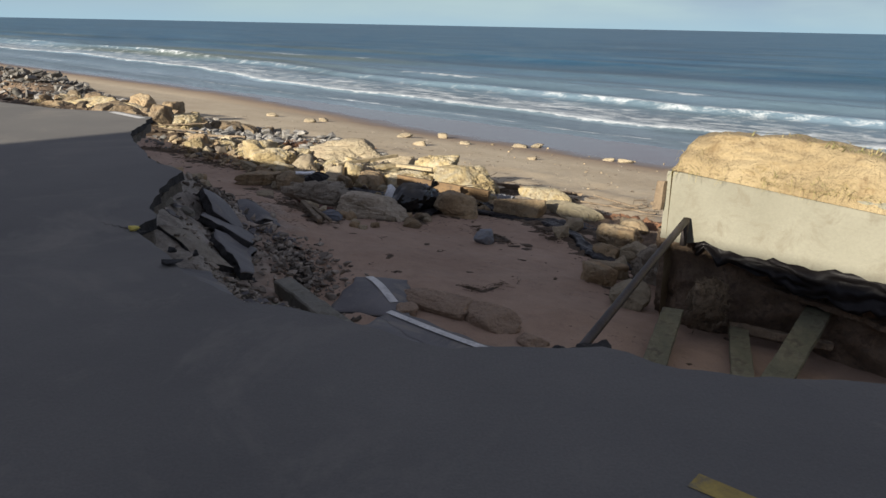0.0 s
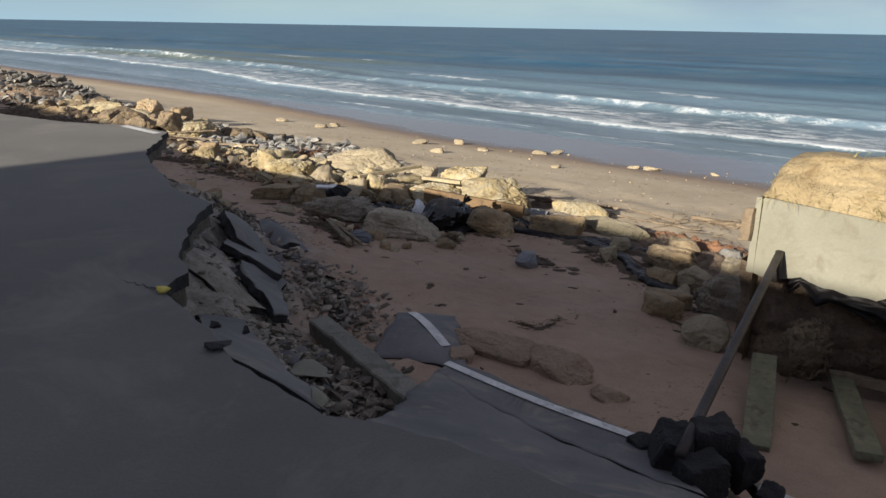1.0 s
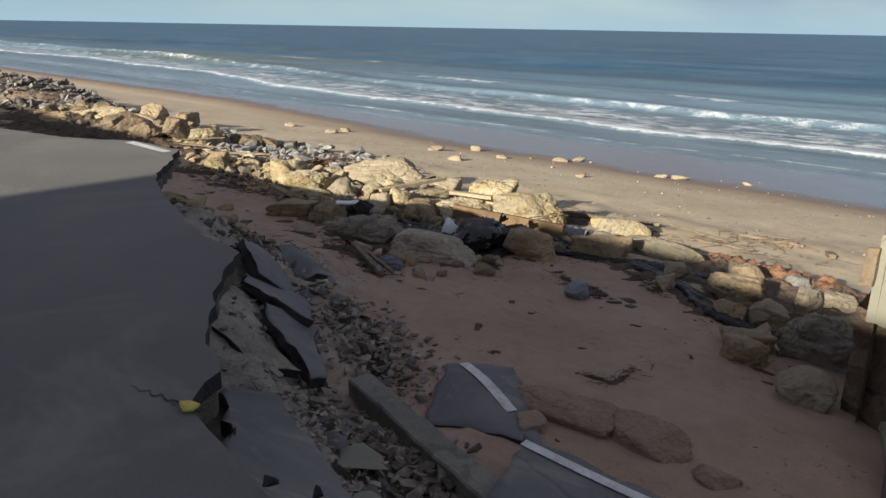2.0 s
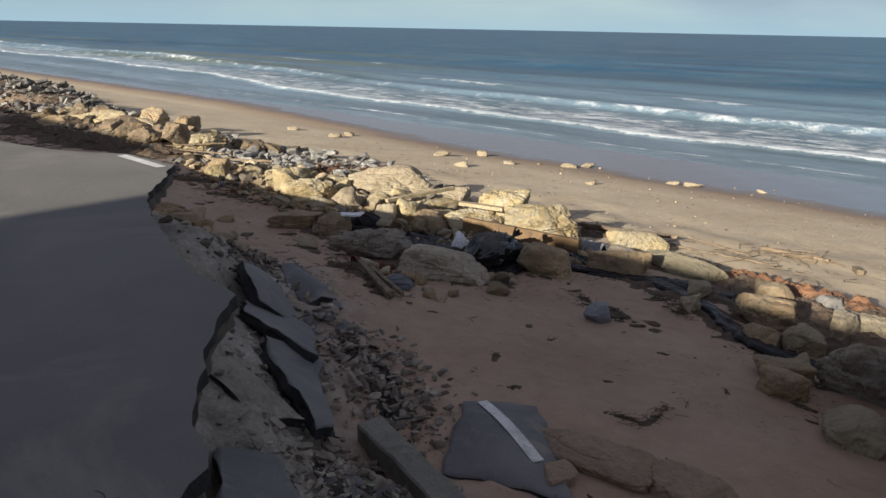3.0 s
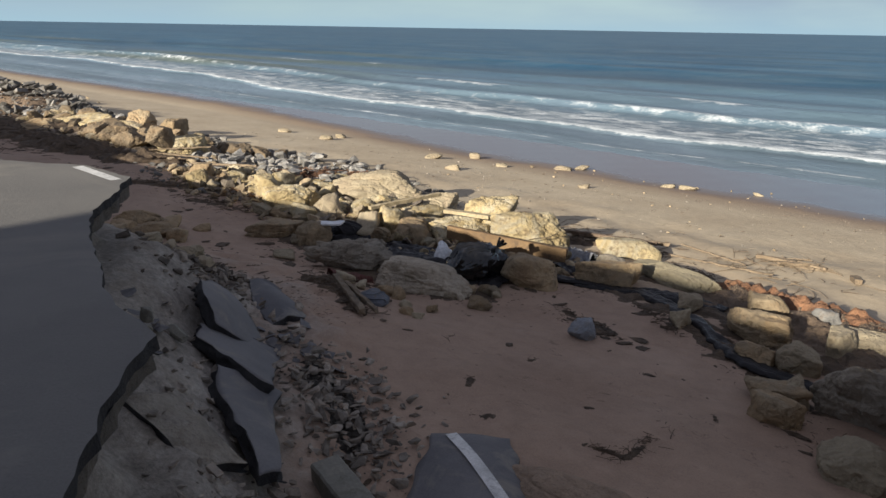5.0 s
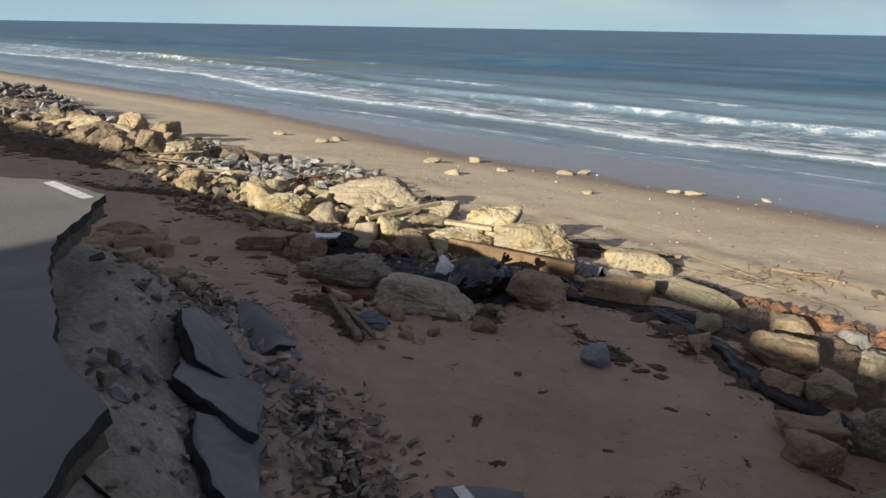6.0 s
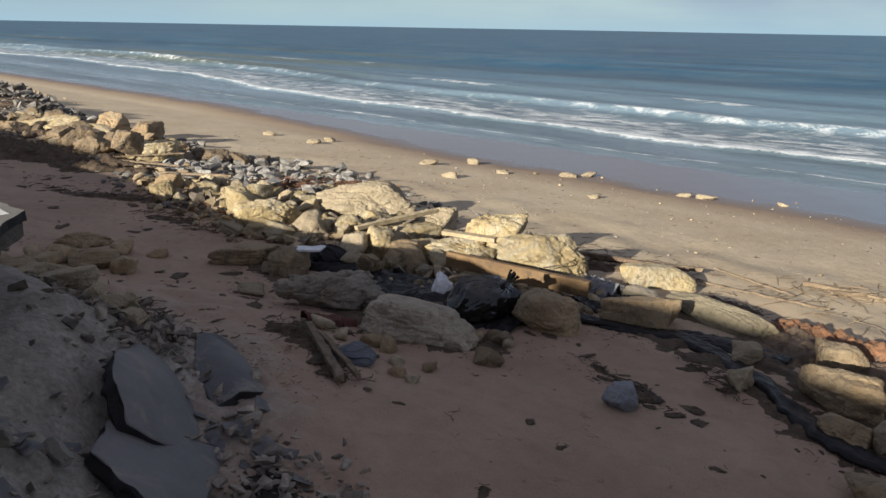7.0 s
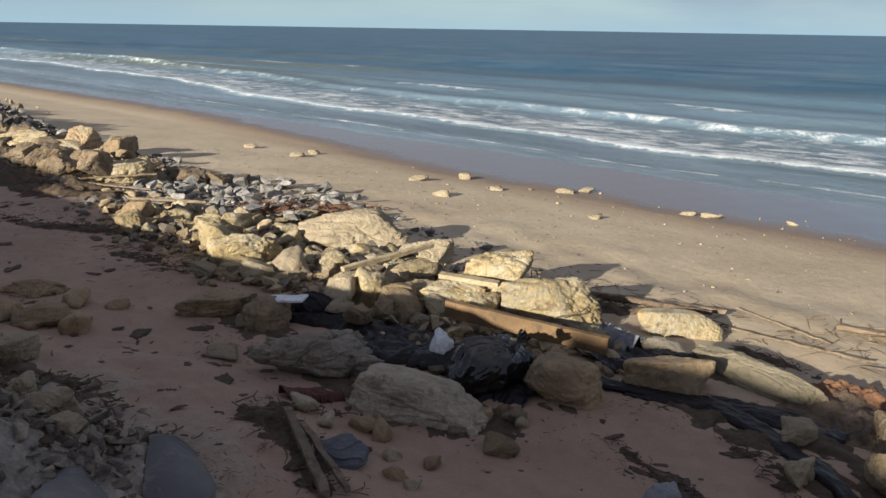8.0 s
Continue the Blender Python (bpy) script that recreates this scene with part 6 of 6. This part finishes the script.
weed_heap([(-22, 37.2), (-17.5, 34.0), (-13.6, 31.4), (-10.4, 30.4)], 3.0, 0.5, 59, 260, 1.4, 0.03, "dark heap of wrack, branches and soil below boulders")
weed_heap([(-25.0, 41.0), (-19.0, 38.2), (-15.5, 36.4), (-12.0, 33.6)], 3.4, 0.5, 61, 120, 1.2, 0.03, "dark soil and wrack between heaped boulders")
weed_heap([(-12.6, 27.0), (-10.8, 26.2), (-9.0, 26.3), (-7.6, 25.4)], 1.1, 0.16, 63, 220, 0.8, 0.016)
weed_heap([(-8.6, 24.6), (-7.4, 23.6), (-6.4, 22.8)], 1.0, 0.14, 65, 140, 0.6, 0.014)
weed_heap([(1.25, 16.5), (1.55, 15.9), (1.75, 15.3), (2.05, 14.75)], 0.36, 0.07, 67, 110, 0.3, 0.009)
weed_heap([(2.75, 16.6), (3.0, 15.9), (3.05, 15.2)], 0.6, 0.1, 69, 120, 0.4, 0.01)
weed_heap([(0.75, 11.05), (1.2, 10.85), (1.6, 11.3)], 0.22, 0.04, 71, 60, 0.35, 0.008)
weed_heap([(-6.1, 29.6), (-5.4, 29.9), (-4.6, 29.4)], 1.0, 0.2, 73, 120, 0.6, 0.014)
twigs("driftwood", 220, line_patch([(-6.4, 30.0), (-5.4, 30.0), (-4.4, 29.6), (-3.6, 30.2)], 0.5), 0.7, 0.018, CLAY, "reddish dry palm scraps among the rubble", lift=0.2, seed=75, steep=0.3)
RED_WRACK = surface("red_brown_reeds", (0.1, 0.05, 0.028), (0.2, 0.1, 0.052), (0.07, 0.045, 0.03), 4.5, 30, 0.9, 0.8, 0.02)
mound([(-6.6, 29.2), (-5.7, 29.1), (-4.9, 29.5), (-4.2, 29.9)], 1.5, 0.3, "weed_bed", "red-brown reed debris among grey rubble", RED_WRACK, 101)
twigs("wrack", 260, line_patch([(-6.6, 29.2), (-5.7, 29.1), (-4.9, 29.5), (-4.2, 29.9)], 0.4), 0.5, 0.016, RED_WRACK, "red-brown reeds tangled over the rubble", "reeds", 0.25, 103, 0.35)
twigs("wrack", 420, in_patch(-26, -12, 13.6, 17.6), 0.45, 0.014, RED_WRACK, "brown reeds and bark caught between the boulders", "reeds", 0.12, 105, 0.5)
twigs("wrack", 260, in_patch(-26, -6, 18.6, 20.6), 0.35, 0.01, WEED, "dark wrack strewn behind the ridge", "seaweed", 0.02, 107, 0.1)
twigs("wrack", 200, in_patch(-40, 6, 20, 30), 0.22, 0.01, WEED, "scraps of dark wrack on the open beach", "seaweed", 0.01, 109, 0.05)
stuff_of("pebbles", 330, in_patch(-40, 6, 19, 32), (0.02, 0.11), YELLOW_CHIPS, PALE_LOOSE, "shells and small pale stones on the open beach", "pebbles", 0.1, True)
twigs("driftwood", 40, line_patch([(7.1, 21.3), (7.7, 20.9), (8.4, 21.5)], 0.35), 1.2, 0.016, WOOD, "thin sticks washed together on the upper beach", seed=77, steep=0.08)
twigs("driftwood", 14, line_patch([(0.9, 21.9), (1.3, 21.3), (1.8, 21.0)], 0.25), 1.6, 0.016, WOOD, "dry reeds leaning over a yellow boulder", lift=0.5, seed=79, steep=0.35)
bar(laid(5.4, 22.5, 0.05), laid(6.35, 20.5, 0.05), 0.035, 0.03, "thin pale driftwood stick on the beach", "stick", "driftwood", WOOD, 81, "driftwood poles", 0.02)
weed_heap([(1.9, 22.3), (2.8, 22.0), (3.8, 21.7), (4.7, 21.1)], 0.7, 0.2, 83, 60, 1.0, 0.02)
weed_heap([(4.3, 20.4), (4.9, 19.6), (5.4, 18.9)], 0.8, 0.16, 85, 60, 0.5, 0.012)
boulder(2.95, 19.75, 0.75, 0.4, 0.3, -20, FLUTED_ROCK, "flat grey stone under a loaf-shaped boulder", 921)
bar(laid(2.0, 22.5, 0.22), laid(4.5, 21.6, 0.2), 0.1, 0.09, "dark driftwood pole behind the boulders", "driftwood_pole", "driftwood", SOIL, 87, "driftwood poles", 0.03)
for k, (a, b, w) in enumerate((((7.0, 21.5), (7.9, 21.25), 0.11), ((7.3, 20.9), (8.3, 20.95), 0.09), ((7.8, 21.2), (8.4, 20.7), 0.07), ((8.6, 19.6), (8.75, 20.1), 0.16))):
    bar(laid(*a, 0.07), laid(*b, 0.05), w, w * 0.8, "short grey driftwood branch on the beach", "driftwood_branch", "driftwood", WOOD, 120 + k, "driftwood branches", 0.03)
# scattered dark wrack on the open sand
for k, (x, y, w) in enumerate(((-4.43, 16.5, 0.28), (-4.6, 17.7, 0.3), (-4.2, 18.1, 0.3), (-5.75, 18.5, 0.5), (-0.5, 12.37, 0.3), (-0.3, 11.5, 0.22), (-5.8, 18.9, 0.4), (0.45, 13.6, 0.2), (2.1, 13.3, 0.24), (2.6, 12.0, 0.22))):
    a = k * 1.9
    weed_heap([(x - 0.5 * w * math.cos(a), y - 0.5 * w * math.sin(a)), (x, y + 0.05), (x + 0.5 * w * math.cos(a), y + 0.5 * w * math.sin(a))], 0.12 + 0.05 * (k % 3), 0.035, 90 + k, 12, 0.2, 0.006, "small scrap of dark wrack on the sand")
for a, b, w in (((3.92, 9.4, -2.14), (3.1, 7.6, -2.36), 0.3), ((4.88, 9.3, -2.36), (4.2, 7.4, -2.32), 0.27), ((6.25, 9.5, -1.85), (4.6, 7.45, -2.3), 0.34)):
    bar(a, b, w, 0.09, "algae-stained board leaning from under the seawall", "board", "board", GREEN_WOOD, a[0] * 7, "boards under the seawall", 0.015)

ROOT = surface("root_mass", (0.2, 0.145, 0.09), (0.4, 0.31, 0.21), (0.06, 0.04, 0.025), 5, 28, 0.95, 1.0, 0.03)


def root_ball(at, radius, seed):
    r = random.Random(seed)
    ob = holder("root_ball", "tangled brown root ball under the seawall", "roots", at=pose(*at))
    for k in range(70):
        a, e = r.uniform(2.6, 6.6), r.uniform(-1.2, 1.3)
        p = Vector((math.cos(a) * math.cos(e), math.sin(a) * math.cos(e) * 0.8, math.sin(e) * 1.35)) * radius
        q = Vector((r.uniform(-1, 1), r.uniform(-0.3, 0.3), r.uniform(-1, 0.4))).normalized() * radius * r.uniform(0.2, 0.5)
        path = [p * 0.9 - q * 0.6, p, p * 1.02 + q * 0.35, p * 0.93 + q]
        part("root", tube(path, lambda j: 0.014 - 0.003 * j, 6), ROOT, ob)
    part("core", rock_bm(seed, radius * 2, radius * 1.6, radius * 2.7, 4, 3, 0.4, 0, 6.0), ROOT, ob, at=pose(0, 0, -radius * 1.35))


root_ball((4.42, 9.4, -2.02), 0.31, 4)
bar((4.75, 9.35, -2.34), (5.9, 8.6, -2.3), 0.12, 0.11, "pale root lying under the seawall", "root", "driftwood", WOOD, 41, "", 0.03)
bar((5.2, 9.5, -1.75), (7.0, 7.7, -1.95), 0.1, 0.09, "dark branch wedged under the seawall", "branch", "driftwood", SOIL, 43, "", 0.04)
# torn sheet hanging under the cap
bm = bmesh.new()
rows = []
for i in range(41):
    s = -3.3 + 5.4 * i / 40
    row = []
    for j in range(15):
        f = j / 14
        row.append(bm.verts.new((s + 0.05 * wobble(s, f, 3, 4), WALL_N + 0.14 + 0.16 * wobble(s, f * 2, 2.2, 6) + 0.12 * wobble(s, f, 6, 8) - 0.1 * f, -1.18 - (0.26 + 0.2 * min(1.0, max(0.0, s + 2.4)) + 0.3 * wobble(s, 0, 1.4, 3) + 0.25 * wobble(s, 2, 5, 3)) * f)))
    rows.append(row)
for a, c in zip(rows, rows[1:]):
    for j in range(14):
        bm.faces.new((a[j], c[j], c[j + 1], a[j + 1]))
sheet = thing("hanging_sheet", bm, BLACK_PLASTIC, "torn black plastic sheet hanging under the seawall cap", "sheet", at=SHORE)
sheet.modifiers.new("thickness", "SOLIDIFY").thickness = 0.01

# a yellow flowering weed in the road's crack
flower = holder("yellow_weed", "small yellow flowering weed in the road crack", "weed", at=pose(-2.3, 5.75, 0.0))
part("bloom", rock_bm(55, 0.12, 0.09, 0.05, 3, 3, 0.6), BLOOM, flower, "yellow bloom")
part("stem", tube([(-0.12, 0.07, 0.006), (-0.06, 0.03, 0.012), (0.0, 0.0, 0.02)], 0.004, 6), WOOD, flower)


# a crack running in the asphalt beside it
bm = bmesh.new()
path = [(-2.72 + 0.54 * k / 20, 6.0 - 0.28 * k / 20 + 0.016 * math.sin(k * 1.7) + 0.01 * math.sin(k * 4.1)) for k in range(21)]
vs = [[bm.verts.new((x, y + o * (0.002 + 0.0006 * k), 0.0045)) for o in (-1, 1)] for k, (x, y) in enumerate(path)]
for a, b in zip(vs, vs[1:]):
    bm.faces.new((a[0], b[0], b[1], a[1]))
part("crack", bm, ASPHALT_EDGE, road, "dark open crack")
